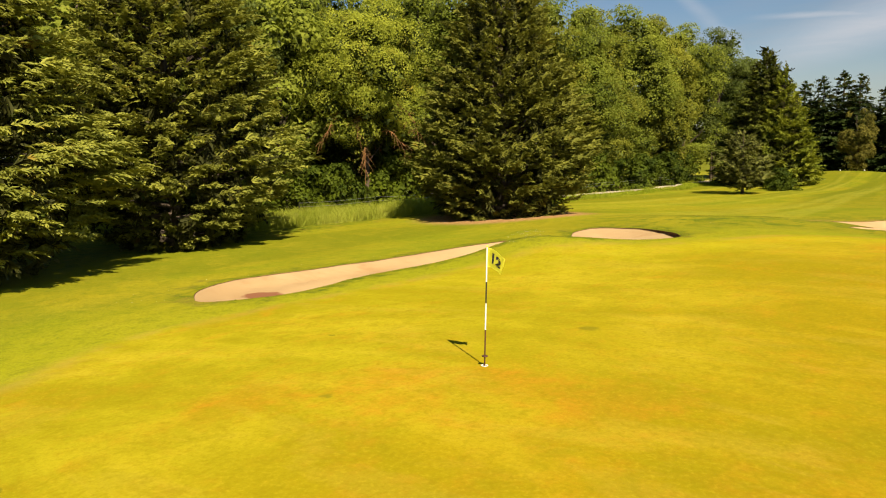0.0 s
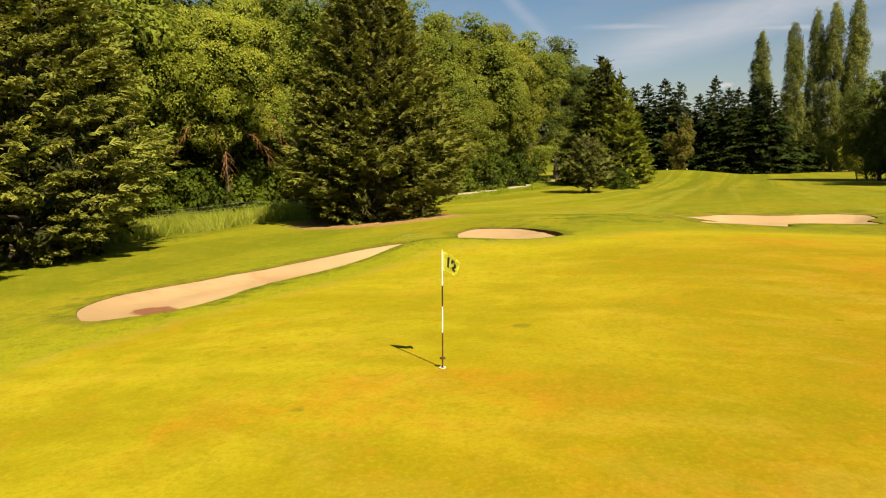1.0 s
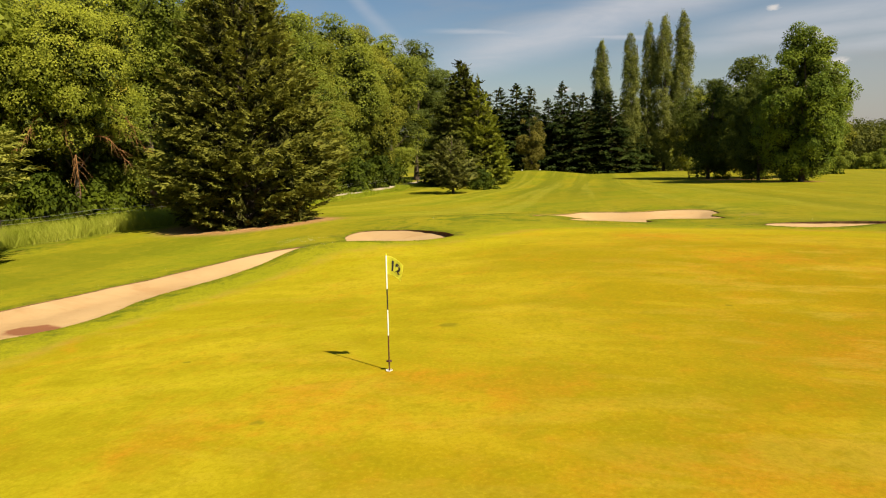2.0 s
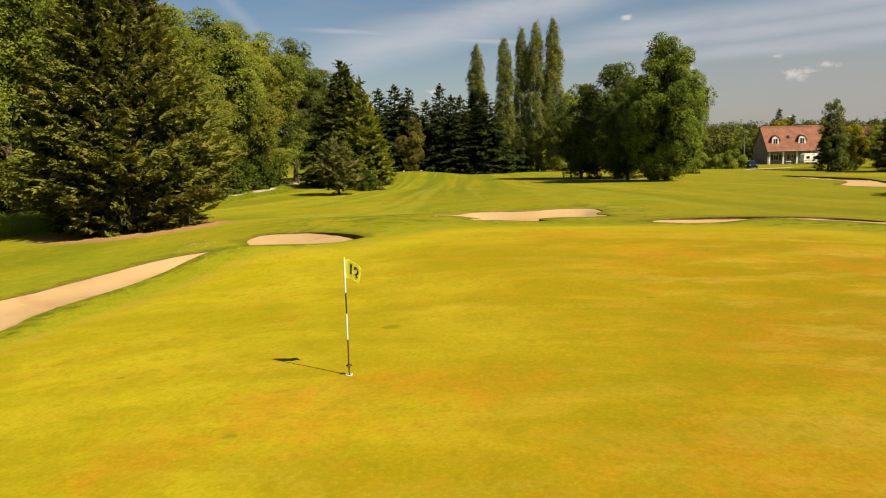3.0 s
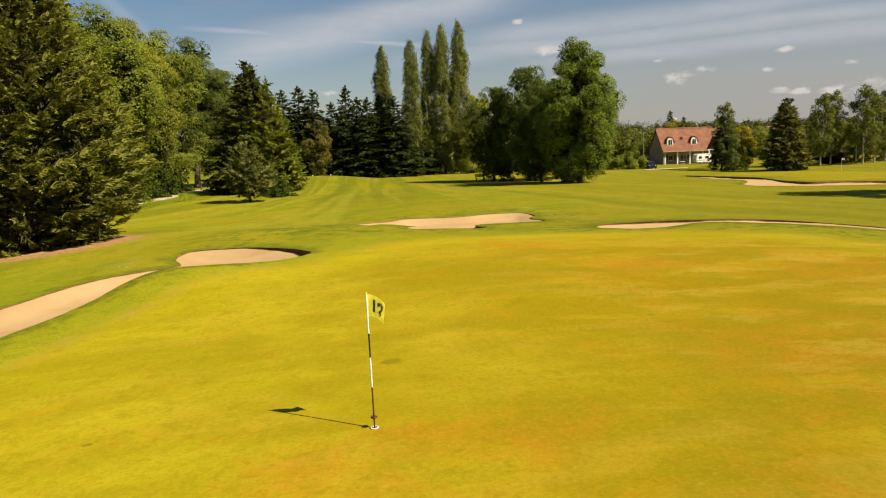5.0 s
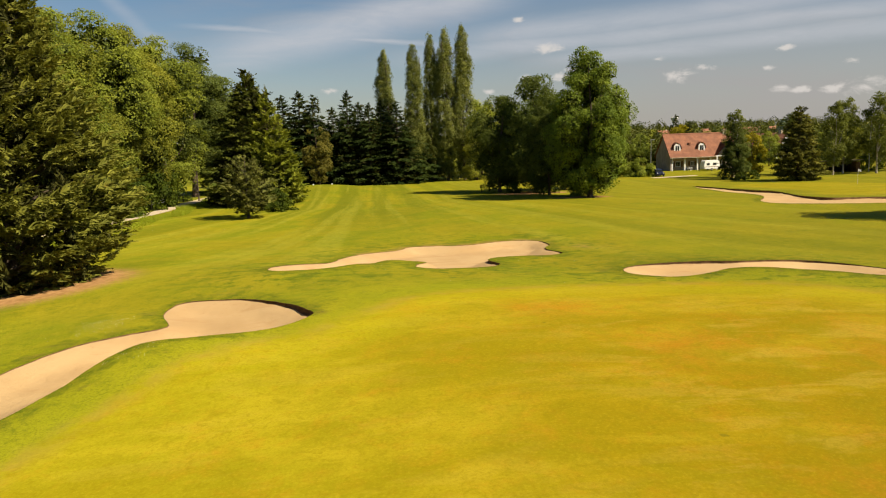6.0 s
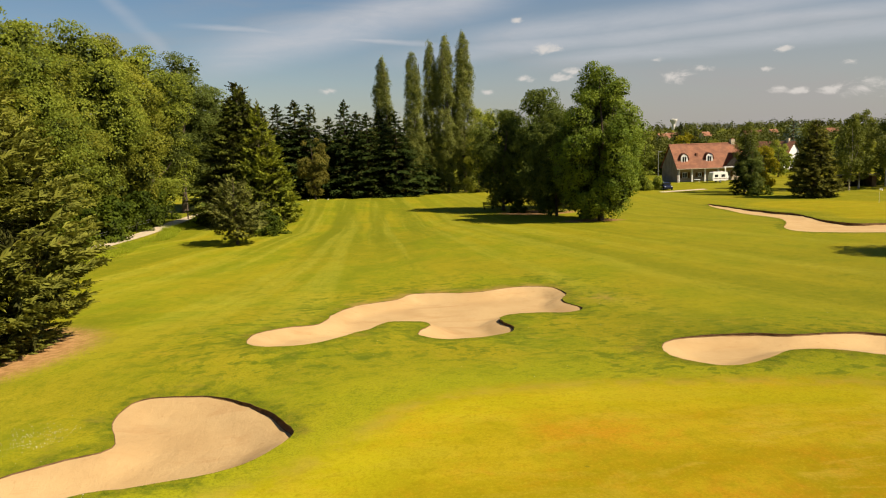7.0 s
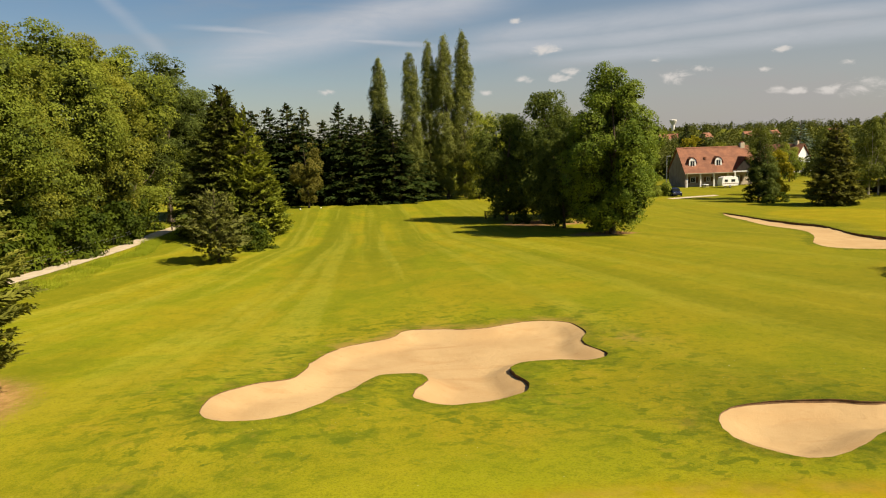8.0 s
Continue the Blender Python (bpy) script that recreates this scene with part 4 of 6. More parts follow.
def build_path():
    line = np.array(((-36, 20), (-34.5, 40), (-32, 58), (-29.6, 72), (-27.6, 86), (-27.2, 96), (-26.8, 106), (-25.5, 114), (-22, 122)), float)
    pts = []
    for i in range(len(line) - 1):
        a, b, c, d = line[max(i - 1, 0)], line[i], line[i + 1], line[min(i + 2, len(line) - 1)]
        for u in np.arange(8) / 8:
            pts.append(0.5 * (2 * b + (c - a) * u + (2 * a - 5 * b + 4 * c - d) * u * u + (3 * b - a - 3 * c + d) * u ** 3))
    pts = np.array(pts)
    way = unit(np.gradient(pts, axis=0))
    side = np.stack([way[:, 1], -way[:, 0]], -1)
    v, f = [], []
    cols = 7
    for i, (p, s) in enumerate(zip(pts, side)):
        for j in range(cols):
            o = (j / (cols - 1) - 0.5) * 2.3 + 0.15 * noise.noise((p[0] * 0.7, p[1] * 0.7, j * 0.2))
            q = p + s * o
            v.append((q[0], q[1], float(land(*q)) + 0.035 + 0.03 * (1 - (2 * j / (cols - 1) - 1) ** 2)))
        if i:
            f += [(i * cols + j, i * cols + j + 1, (i - 1) * cols + j + 1, (i - 1) * cols + j) for j in range(cols - 1)]
    ob = mesh_object("path", v, f, MAT["gravel"], smooth=True)
    tagged(ob, "pale gravel cart path along the wood's edge", "path", kind="structure")


build_path()


# ---- the flag and the hole ----
def build_flagstick():
    ob = thing("golf_flagstick", "banded flagstick with a yellow cloth flag, standing in the hole", "golf flag")
    lean = pose(0, 0, 0.0) @ Matrix.Rotation(math.atan2(0.186, 2.12), 4, Vector((-0.184, -0.026, 0)).normalized())
    ob.matrix_basis = lean
    r = 0.0125
    bands = ((-0.10, 0.66, "maroon"), (0.66, 1.13, "white"), (1.13, 1.51, "black"), (1.51, 2.13, "white"))
    for z0, z1, m in bands:
        part("pole_band", disc_stack(((r, z0), (r, z1 - 0.002), (r * 0.98, z1)), 12), MAT[m], ob)
    part("ball_lifter", disc_stack(((0.012, 0.17), (0.05, 0.175), (0.055, 0.19), (0.05, 0.20), (0.012, 0.205)), 14), MAT["maroon"], ob, "small dark disc on the stick")
    part("cap", disc_stack(((0.014, 2.125), (0.016, 2.14), (0.010, 2.155), (0.003, 2.16)), 10), MAT["yellow"], ob)
    # the cloth: hoist along the pole, drooping at the fly
    yaw = radians(20)

    def cloth(u, v):
        out = 0.36 * (u - 0.16 * u * u) * (1 - 0.22 * v)
        wave = 0.035 * math.sin(u * 7.5 + v * 1.6) * u + 0.02 * math.sin(u * 14 + v * 4) * u
        z = 2.125 - v * 0.345 * (1 - 0.10 * u) - 0.20 * u ** 1.5 - 0.03 * u * math.sin(v * 5)
        return Vector((r + out * math.cos(yaw) - wave * math.sin(yaw), out * math.sin(yaw) + wave * math.cos(yaw), z))
    bm = bmesh.new()
    nu, nv = 26, 16
    grid = [[bm.verts.new(cloth(i / nu, j / nv)) for j in range(nv + 1)] for i in range(nu + 1)]
    for i in range(nu):
        for j in range(nv):
            bm.faces.new((grid[i][j], grid[i + 1][j], grid[i + 1][j + 1], grid[i][j + 1])).smooth = True
    bmesh.ops.solidify(bm, geom=bm.faces[:], thickness=0.0015)
    flag = part("flag", bm, MAT["yellow"], ob, "yellow cloth flag with black number 12")
    curve = bpy.data.curves.new("number", "FONT")
    curve.body, curve.size, curve.align_x, curve.align_y, curve.offset = "12", 0.27, "CENTER", "CENTER", 0.011
    tmp = new("number", curve)
    bpy.context.view_layer.update()
    flat = bpy.data.meshes.new_from_object(tmp.evaluated_get(bpy.context.evaluated_depsgraph_get()))
    bpy.data.objects.remove(tmp)
    for face_side in (-1, 1):
        b2 = bmesh.new()
        b2.from_mesh(flat)
        bmesh.ops.triangulate(b2, faces=b2.faces[:])
        bmesh.ops.subdivide_edges(b2, edges=b2.edges[:], cuts=2)
        for w in b2.verts:
            u, v = min(max(0.50 - face_side * w.co.x / 0.40, 0), 1), min(max(0.50 - w.co.y / 0.34, 0), 1)
            p, e = cloth(u, v), 1e-3
            nrm = (cloth(u + e, v) - p).cross(cloth(u, v + e) - p).normalized()
            w.co = p + nrm * (0.004 * face_side)
        part("number", b2, MAT["black"], flag, "black printed number")
    return ob


build_flagstick()
cup = part("hole_cup", disc_stack(((0.054, -0.14), (0.054, -0.004), (0.060, -0.004), (0.066, 0.008), (0.060, 0.012), (0.050, 0.012), (0.050, -0.13)), 28), MAT["white"])
cup.location = (0, 0, float(land(0, 0)) + 0.004)
tagged(cup, "white rimmed hole cup in the putting green", "golf hole")


# ---- the cypresses by the fairway ----
BIG = cypress("cypress_tree", "large dense olive-green cypress with feathery upswept sprays", 19.6, 6.9, "cypress", 11, boughs=1150, per=8, size=1.0, climb=0.62, bulge=0.24, power=0.80, narrow=0.62)
stand(BIG, -18.9, 31.3)
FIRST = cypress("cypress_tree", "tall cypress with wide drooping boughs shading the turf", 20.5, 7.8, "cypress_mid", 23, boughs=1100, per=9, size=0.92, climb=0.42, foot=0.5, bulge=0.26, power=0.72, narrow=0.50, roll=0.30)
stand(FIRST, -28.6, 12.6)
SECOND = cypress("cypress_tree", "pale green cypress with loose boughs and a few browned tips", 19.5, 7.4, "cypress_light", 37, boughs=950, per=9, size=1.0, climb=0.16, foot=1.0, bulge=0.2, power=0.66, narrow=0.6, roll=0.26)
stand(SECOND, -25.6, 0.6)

# ---- the wood on the slope beyond the path ----
WOOD = "trees of the wood along the path"
W1 = broadleaf("broadleaf_tree", "tall broadleaf tree with a dense green crown", 22, 6.2, 2.5, "leaf", 51, 12500, 100, 0.30, tall_oval, trunk=0.3, group=WOOD)
W2 = broadleaf("broadleaf_tree", "tall broadleaf tree with an olive-tinted crown", 21, 6.0, 2.0, "leaf_warm", 52, 12500, 100, 0.30, tall_oval, trunk=0.28, group=WOOD)
W3 = broadleaf("broadleaf_tree", "tall dark broadleaf tree in the wood", 25, 6.5, 4.0, "leaf_dark", 53, 12500, 110, 0.31, tall_oval, trunk=0.35, group=WOOD)
LIGHT = broadleaf("ash_tree", "fresh yellow-green tree with open boughs and bare hanging twigs", 19.5, 6.0, 6.0, "leaf_light", 54, 20000, 90, 0.24, trunk=0.24)


def hanging_branches(ob, n, seed):
    """Bare russet branches that droop below a crown."""
    rng = np.random.default_rng(seed)
    for _ in range(n):
        a, z, r = rng.random() * 2 * math.pi, rng.uniform(5.5, 9.5), rng.uniform(1.5, 3.0)
        bm = bmesh.new()
        way = np.array((math.cos(a), math.sin(a), 0.0))
        main = [way * (r + 2.6 * u) + (0, 0, z + 0.9 * u - 2.6 * u * u) for u in np.linspace(0, 1, 6)]
        tube(bm, [tuple(p) for p in main], list(np.linspace(0.05, 0.012, 6)), 5)
        for p in main[1:]:
            for _ in range(4):
                tip = p + way * rng.uniform(0.2, 0.8) + rng.normal(0, 0.35, 3) + (0, 0, -rng.uniform(0.5, 1.2))
                tube(bm, [tuple(p), tuple(p * 0.5 + tip * 0.5 + (0, 0, 0.12)), tuple(tip)], [0.018, 0.014, 0.006], 4)
        part("hanging_branch", bm, MAT["russet"], ob, "bare russet hanging branch")


hanging_branches(LIGHT, 14, 67)
stand(LIGHT, -36.8, 37.3)
stand(W1, -37.0, 47.5, 0, 1.2, 1.08)
stand(W2, -37.0, 58.5, 40, 1.22, 1.12)
stand(W3, -48.0, 42.0, 10, 1.12)
again(W3, -45.0, 27.0, 130, 0.95)
k = 0
for x, y, s in ((-37.5, 67, 1.16), (-37, 76, 1.17), (-37.5, 85, 1.20), (-36.5, 94, 1.22), (-35, 103, 1.25), (-32.5, 111, 1.19), (-29.8, 119, 1.18), (-26.5, 127, 0.98), (-23.5, 132, 0.85)):
    again(W3 if y in (119, 127) else (W2, W1)[k % 2], x, y, 67 * k + 20, s * 1.1, s * (0.9 if y in (119, 127) else 1.0))
    k += 1
W4 = broadleaf("broadleaf_tree", "tall green tree deep in the wood", 24, 6.6, 3.0, "leaf", 55, 3800, 80, 0.60, tall_oval, trunk=0.32, group=WOOD)
stand(W4, -52, 58, 0, 1.15)
W5 = broadleaf("broadleaf_tree", "tall dark tree deep in the wood", 24, 6.6, 3.0, "leaf_dark", 56, 3800, 80, 0.60, tall_oval, trunk=0.32, group=WOOD)
stand(W5, -54, 40, 0, 1.1)
for x, y, s in ((-46, 53, 1.15), (-47, 64, 1.12), (-47, 75, 1.12), (-46, 86, 1.12), (-45, 97, 1.12), (-42, 108, 1.15), (-39, 118, 1.12), (-52, 30, 1.18), (-44, 16, 1.12), (-56, 48, 1.30)):
    again((W4, W5, W4)[k % 3], x, y, 53 * k, s * 0.95)
    k += 1

for x, y, s in ((-50, 20, 1.0), (-58, 34, 1.1), (-43, 33, 0.95), (-64, 22, 1.05)):
    again((W5, W4)[k % 2], x, y, 53 * k, s)
    k += 1

# undergrowth at the foot of the wood
SHRUB = broadleaf("shrub", "leafy dark green shrub at the wood's edge", 3.2, 2.4, 0.0, "undergrowth", 61, 640, 26, 0.40, dome, trunk=0.0, category="shrub", group="undergrowth")
stand(SHRUB, -36.5, 27.5)
k = 0
for x, y, s in ((-35.2, 55, 1.3), (-33.9, 62, 1.2), (-32.9, 69, 1.4), (-31.8, 76, 1.2), (-30.8, 83, 1.4), (-30.2, 90, 1.2), (-30.0, 97, 1.3), (-35.6, 32.5, 1.0), (-34.8, 36.8, 1.1), (-38, 33, 1.2), (-37.5, 41, 1.3), (-36.5, 50, 1.4), (-36.0, 57, 1.3), (-35.3, 64, 1.4), (-34.6, 71, 1.3), (-33.4, 78, 1.4), (-32.6, 85, 1.3), (-32.2, 92, 1.4), (-31.4, 99, 1.2), (-30.5, 106, 1.1),
                (-39.0, 22, 1.5), (-41, 27, 1.7), (-43, 16, 1.8), (-44, 22, 1.9), (-46, 30, 1.9), (-42, 38, 1.7), (-42, 46, 1.7), (-48, 36, 2.0), (-41, 56, 1.8), (-41, 68, 1.8), (-40, 80, 1.8), (-40, 92, 1.8)):
    again(SHRUB, x, y, 77 * k, s, s * (0.9 + 0.12 * (k % 4)))
    k += 1

# ---- trees at the far end ----
THIRD = cypress("spruce_tree", "broad dark spruce with a ragged tip beyond the fairway", 18.6, 7.5, "spruce", 71, spray=FAR_PLUME, boughs=680, per=7, size=1.5, climb=0.25, bulge=0.12, power=0.74, narrow=0.85, inner=1500, uneven=1.2)
stand(THIRD, -16.2, 95.0)
# second spruce whose lighter tint paints the broad spruce's sunlit right side
SIDE = cypress("spruce_tree", "yellow-green spruce tinted as the sunlit side of a darker one", 16.0, 5.2, "spruce_light", 75, spray=FAR_PLUME, boughs=520, per=7, size=1.35, climb=0.75, bulge=0.15, power=0.74, narrow=0.85, inner=1000)
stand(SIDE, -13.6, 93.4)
PINE = cypress("pine_tree", "small grey-green pine with a ragged open crown", 7.2, 3.3, "pine", 73, spray=FAR_PLUME, boughs=170, per=6, size=0.85, climb=0.5, foot=0.9, bulge=0.42, power=0.50, narrow=0.55, trunk=0.15, inner=260, uneven=2.4)
stand(PINE, -13.5, 73.0)
again(SHRUB, -10.6, 80.0, 20, 0.7)
again(SHRUB, -12.0, 84.0, 90, 0.8)
FIR = cypress("fir_tree", "dark pointed fir in the row behind the tee", 20.4, 6.6, "fir", 81, spray=FAR_PLUME, boughs=230, per=5, size=2.15, climb=0.02, bulge=0.08, power=0.80, narrow=0.95, inner=320, uneven=1.2, group="firs behind the tee")
stand(FIR, -3.9, 148)
k = 0
for x, y, s in ((0.6, 146, 0.86), (6.3, 145, 0.86), (-18.0, 152, 0.98), (-14.4, 152, 1.02), (-11.2, 150, 0.97), (-21.5, 154, 0.95), (3.2, 152, 0.9), (9.5, 150, 0.8), (-7.4, 154, 0.85), (-25, 152, 0.95), (12.5, 154, 0.8), (-1.6, 155, 0.9)):
    again(FIR, x, y, 61 * k, s * (1.20 + 0.16 * (k % 2)), s)
    k += 1
OLIVE = broadleaf("broadleaf_tree", "thin olive-brown tree among dark firs", 13, 3.4, 1.5, "sere", 83, 2600, 40, 0.42, trunk=0.18)
stand(OLIVE, -10.0, 139)
POPLAR = broadleaf("poplar_tree", "tall slender columnar poplar behind the tee", 33.6, 2.75, 0.6, "poplar", 85, 12000, 300, 0.33, column, lump=0.9, stretch=2.0, trunk=0.32, group="poplars behind the tee")
stand(POPLAR, 17.6, 150, 0, 1.0, 1.04)
for x, y, s, sz, rz in ((4.6, 160, 1.0, 0.95, 40), (10.4, 148, 0.90, 0.93, 100), (14.4, 151, 0.85, 1.01, 160), (21.2, 150, 1.0, 1.06, 220)):
    again(POPLAR, x, y, rz, s, sz)
YELLOW = broadleaf("broadleaf_tree", "yellow-green young tree before the poplars", 13.5, 3.4, 0.3, "leaf_warm", 87, 3000, 50, 0.45, column, trunk=0.15)
stand(YELLOW, 23.2, 145)
ROUND = broadleaf("broadleaf_tree", "round light green tree behind the poplars", 19, 5.5, 2.0, "leaf_light", 89, 3600, 60, 0.52, trunk=0.25)
stand(ROUND, 27.0, 162)
again(ROUND, 33.0, 166, 70, 0.95)
again(ROUND, 3.0, 166, 30, 0.82)
SMALL = broadleaf("broadleaf_tree", "rounded leafy tree in the gardens beyond the course", 12.5, 4.0, 1.0, "leaf", 95, 1700, 46, 0.46, tall_oval, trunk=0.2)
stand(SMALL, 38.5, 158)
SMALL_WARM = broadleaf("broadleaf_tree", "rounded olive-green tree in the gardens beyond the course", 12, 4.0, 1.0, "leaf_warm", 96, 1700, 46, 0.46, tall_oval, trunk=0.2)
stand(SMALL_WARM, 44.0, 152)

# ---- the clump of trees in the fairway ----
OAK = broadleaf("oak_tree", "tall leafy oak with a full crown down to the turf", 18.4, 5.0, 0.7, "oak", 91, 20000, 150, 0.28, tall_oval, trunk=0.26)
stand(OAK, 26.4, 76.2)
DARK = broadleaf("broadleaf_tree", "dark round-crowned tree in the fairway clump", 16.8, 6.0, 1.5, "clump", 93, 9500, 90, 0.34, tall_oval, trunk=0.26, group="clump in the fairway")
stand(DARK, 24.0, 94)
again(DARK, 19.4, 98, 120, 0.86)
again(DARK, 23.4, 84, 200, 0.66, 0.78)
again(DARK, 29.5, 99, 60, 0.80)
again(SMALL, 35.0, 104, 10, 0.85)
again(SHRUB, 38.0, 112, 10, 1.4)
again(SHRUB, 24.5, 90, 10, 0.7)
again(SHRUB, 20.5, 93, 50, 0.55)
again(SHRUB, 27.0, 80.5, 150, 0.6)
again(DARK, 55.0, 39.0, 100, 1.1, 1.25)


# ---- the house ----
def window(parent, x, z, w, h, y, arched=False, name="window"):
    """A framed window in a wall that faces -y."""
    frame_bm = bmesh.new()
    t = 0.12
    box(frame_bm, x - w / 2, x - w / 2 + t, y - 0.10, y + 0.06, z, z + h)
    box(frame_bm, x + w / 2 - t, x + w / 2, y - 0.10, y + 0.06, z, z + h)
    box(frame_bm, x - w / 2 + t, x + w / 2 - t, y - 0.10, y + 0.06, z, z + t)
    box(frame_bm, x - w / 2 + t, x + w / 2 - t, y - 0.10, y + 0.06, z + h - t, z + h)
    box(frame_bm, x - 0.03, x + 0.03, y - 0.06, y + 0.05, z + t, z + h - t)
    fr = part(name, frame_bm, MAT["white"], parent, "white window frame")
    part("pane", one_box(x - w / 2 + t, x - 0.03, y - 0.01, y + 0.02, z + t, z + h - t), MAT["glass"], fr)
    part("pane", one_box(x + 0.03, x + w / 2 - t, y - 0.01, y + 0.02, z + t, z + h - t), MAT["glass"], fr)
    return fr


def dormer(parent, x, y, z):
    """A small dormer with a rounded white front and a hipped tiled cap."""
    w, h = 1.55, 2.0
    bm = bmesh.new()
    arch = [(-w / 2, 0)] + [(w / 2 * math.cos(a), h - w / 2 + w / 2 * math.sin(a)) for a in np.linspace(math.pi, 0, 9)] + [(w / 2, 0)]
    a, b = [bm.verts.new((x + u, y, z + v)) for u, v in arch], [bm.verts.new((x + u, y + 2.0, z + v)) for u, v in arch]
    n = len(arch)
    for i in range(n):
        bm.faces.new((a[i], a[(i + 1) % n], b[(i + 1) % n], b[i]))
    bm.faces.new(a[::-1])
    bm.faces.new(b)
    bmesh.ops.recalc_face_normals(bm, faces=bm.faces)
    d = part("dormer", bm, MAT["white"], parent, "white arched dormer")
    part("pane", one_box(x - 0.42, x + 0.42, y - 0.03, y + 0.02, z + 0.30, z + 1.45), MAT["glass"], d)
    part("glazing_bar", one_box(x - 0.035, x + 0.035, y - 0.05, y - 0.031, z + 0.30, z + 1.45), MAT["white"], d)
    part("sill", one_box(x - 0.7, x + 0.7, y - 0.14, y - 0.001, z + 0.12, z + 0.24), MAT["white"], d)
    cap = bmesh.new()
    o = [(-w / 2 - 0.30, 0.75), (-w / 2 + 0.05, h - 0.25), (0, h + 0.22), (w / 2 - 0.05, h - 0.25), (w / 2 + 0.30, 0.75)]
    outer_f, outer_b = [cap.verts.new((x + u, y - 0.12, z + v)) for u, v in o], [cap.verts.new((x + u * 0.9, y + 2.6, z + v + 0.1)) for u, v in o]
    for i in range(4):
        cap.faces.new((outer_f[i], outer_f[i + 1], outer_b[i + 1], outer_b[i]))
    bmesh.ops.solidify(cap, geom=cap.faces[:], thickness=0.1)
    part("dormer_roof", cap, MAT["tiles"], d, "small tiled dormer roof")


def build_house():
    g = float(land(77, 152)) - 0.1
    ob = thing("house", "beige country house with a terracotta roof, dormers and a columned porch", "house", (69.3, 151.5, g), -2)
    L, D, eave, ridge = 16.0, 9.0, 3.25, 8.3
    e2 = 3.3
    # gable walls take the grey with the shaded end's darkness painted in
    part("gable_wall", prism(((1.9, 0), (D, 0), (D, eave + 0.2), (D / 2, ridge - 0.25), (1.9, e2 + 1.2)), 0.0, 0.35), MAT["stone"], ob, "rendered gable wall, its grey darkened for shade")
    part("gable_wall", prism(((1.9, 0), (D, 0), (D, eave + 0.2), (D / 2, ridge - 0.25), (1.9, e2 + 1.2)), L - 0.35, L), MAT["stone"], ob)
    part("gable_return", prism(((0.0, 0.0), (1.898, 0.0), (1.898, e2 + 1.15), (0.0, eave - 0.1)), 0.0, 0.35), MAT["stone"], ob)
    part("back_wall", one_box(0.352, L - 0.352, D - 0.35, D, 0, eave + 0.1), MAT["render"], ob)
    front = bmesh.new()
    openings = ((2.0, 3.2, 0.9, 2.2), (5.6, 6.5, 1.1, 2.1), (8.2, 9.6, 0.0, 2.2), (12.0, 13.2, 0.9, 2.2))
    x = 0.352
    for a, b, z0, z1 in openings:
        box(front, x, a, 1.9, 2.2, 0, eave + 1.0)
        if z0:
            box(front, a, b, 1.9, 2.2, 0, z0)
        box(front, a, b, 1.9, 2.2, z1, eave + 1.0)
        x = b
    box(front, x, L - 0.352, 1.9, 2.2, 0, eave + 1.0)
    part("front_wall", front, MAT["render"], ob, "beige rendered wall under the porch")
    for a, b, z0, z1 in openings[:2] + openings[3:]:
        window(ob, (a + b) / 2, z0, b - a, z1 - z0, 2.0)
        part("shutter", one_box(a - 0.55, a - 0.03, 1.83, 1.897, z0, z1), MAT["wood"], ob, "brown wooden shutter")
        part("shutter", one_box(b + 0.03, b + 0.55, 1.83, 1.897, z0, z1), MAT["wood"], ob)
    part("door", one_box(8.22, 9.58, 1.98, 2.06, 0.02, 2.18), MAT["wood"], ob, "brown wooden front door")
    for x in (0.5, 3.5, 6.5, 9.6):
        col = part("porch_column", one_box(x - 0.16, x + 0.16, 0.05, 0.37, 0, eave - 0.12, bevel=0.02), MAT["white"], ob, "white porch column")
        part("capital", one_box(x - 0.22, x + 0.22, -0.01, 0.43, eave - 0.119, eave), MAT["white"], col)
    part("porch_beam", one_box(0.36, L, 0.02, 0.40, eave + 0.002, eave + 0.22), MAT["wood"], ob, "brown timber porch beam")
    part("porch_floor", one_box(0.36, L, -0.3, 1.898, -0.4, 0.02), MAT["concrete"], ob)
    # tiled slopes with thickness and overhang
    slope = (ridge - eave - 0.1) / (D / 2)
    part("roof_slope", prism(((-0.45, eave - 0.25), (-0.45, eave - 0.07), (D / 2, ridge + 0.18), (D / 2, ridge - 0.05)), -0.25, L + 0.25), MAT["tiles"], ob, "weathered terracotta tiled roof slope")
    part("roof_slope", prism(((D / 2 + 0.002, ridge - 0.05), (D / 2 + 0.002, ridge + 0.18), (D + 0.45, eave - 0.07), (D + 0.45, eave - 0.25)), -0.25, L + 0.25), MAT["tiles"], ob)
    part("ridge_tiles", prism(((D / 2 - 0.18, ridge + 0.1), (D / 2, ridge + 0.30), (D / 2 + 0.18, ridge + 0.1)), -0.27, L + 0.27), MAT["tiles"], ob)
    part("gutter", prism(((-0.60, eave - 0.26), (-0.60, eave - 0.12), (-0.455, eave - 0.12), (-0.455, eave - 0.26)), -0.25, L + 0.25), MAT["render"], ob, "beige gutter")
    dormer(ob, 2.0, 0.95, 4.3)
    dormer(ob, 7.8, 0.95, 4.3)
    part("roof_vent", one_box(5.1, 5.5, 1.9, 2.5, eave + slope * 2.2, eave + slope * 2.2 + 0.75), MAT["tiles"], ob)
    ch = part("chimney", one_box(14.2, 15.2, D / 2 - 0.4, D / 2 + 0.4, ridge - 0.4, ridge + 0.95, bevel=0.03), MAT["render"], ob, "rendered chimney")
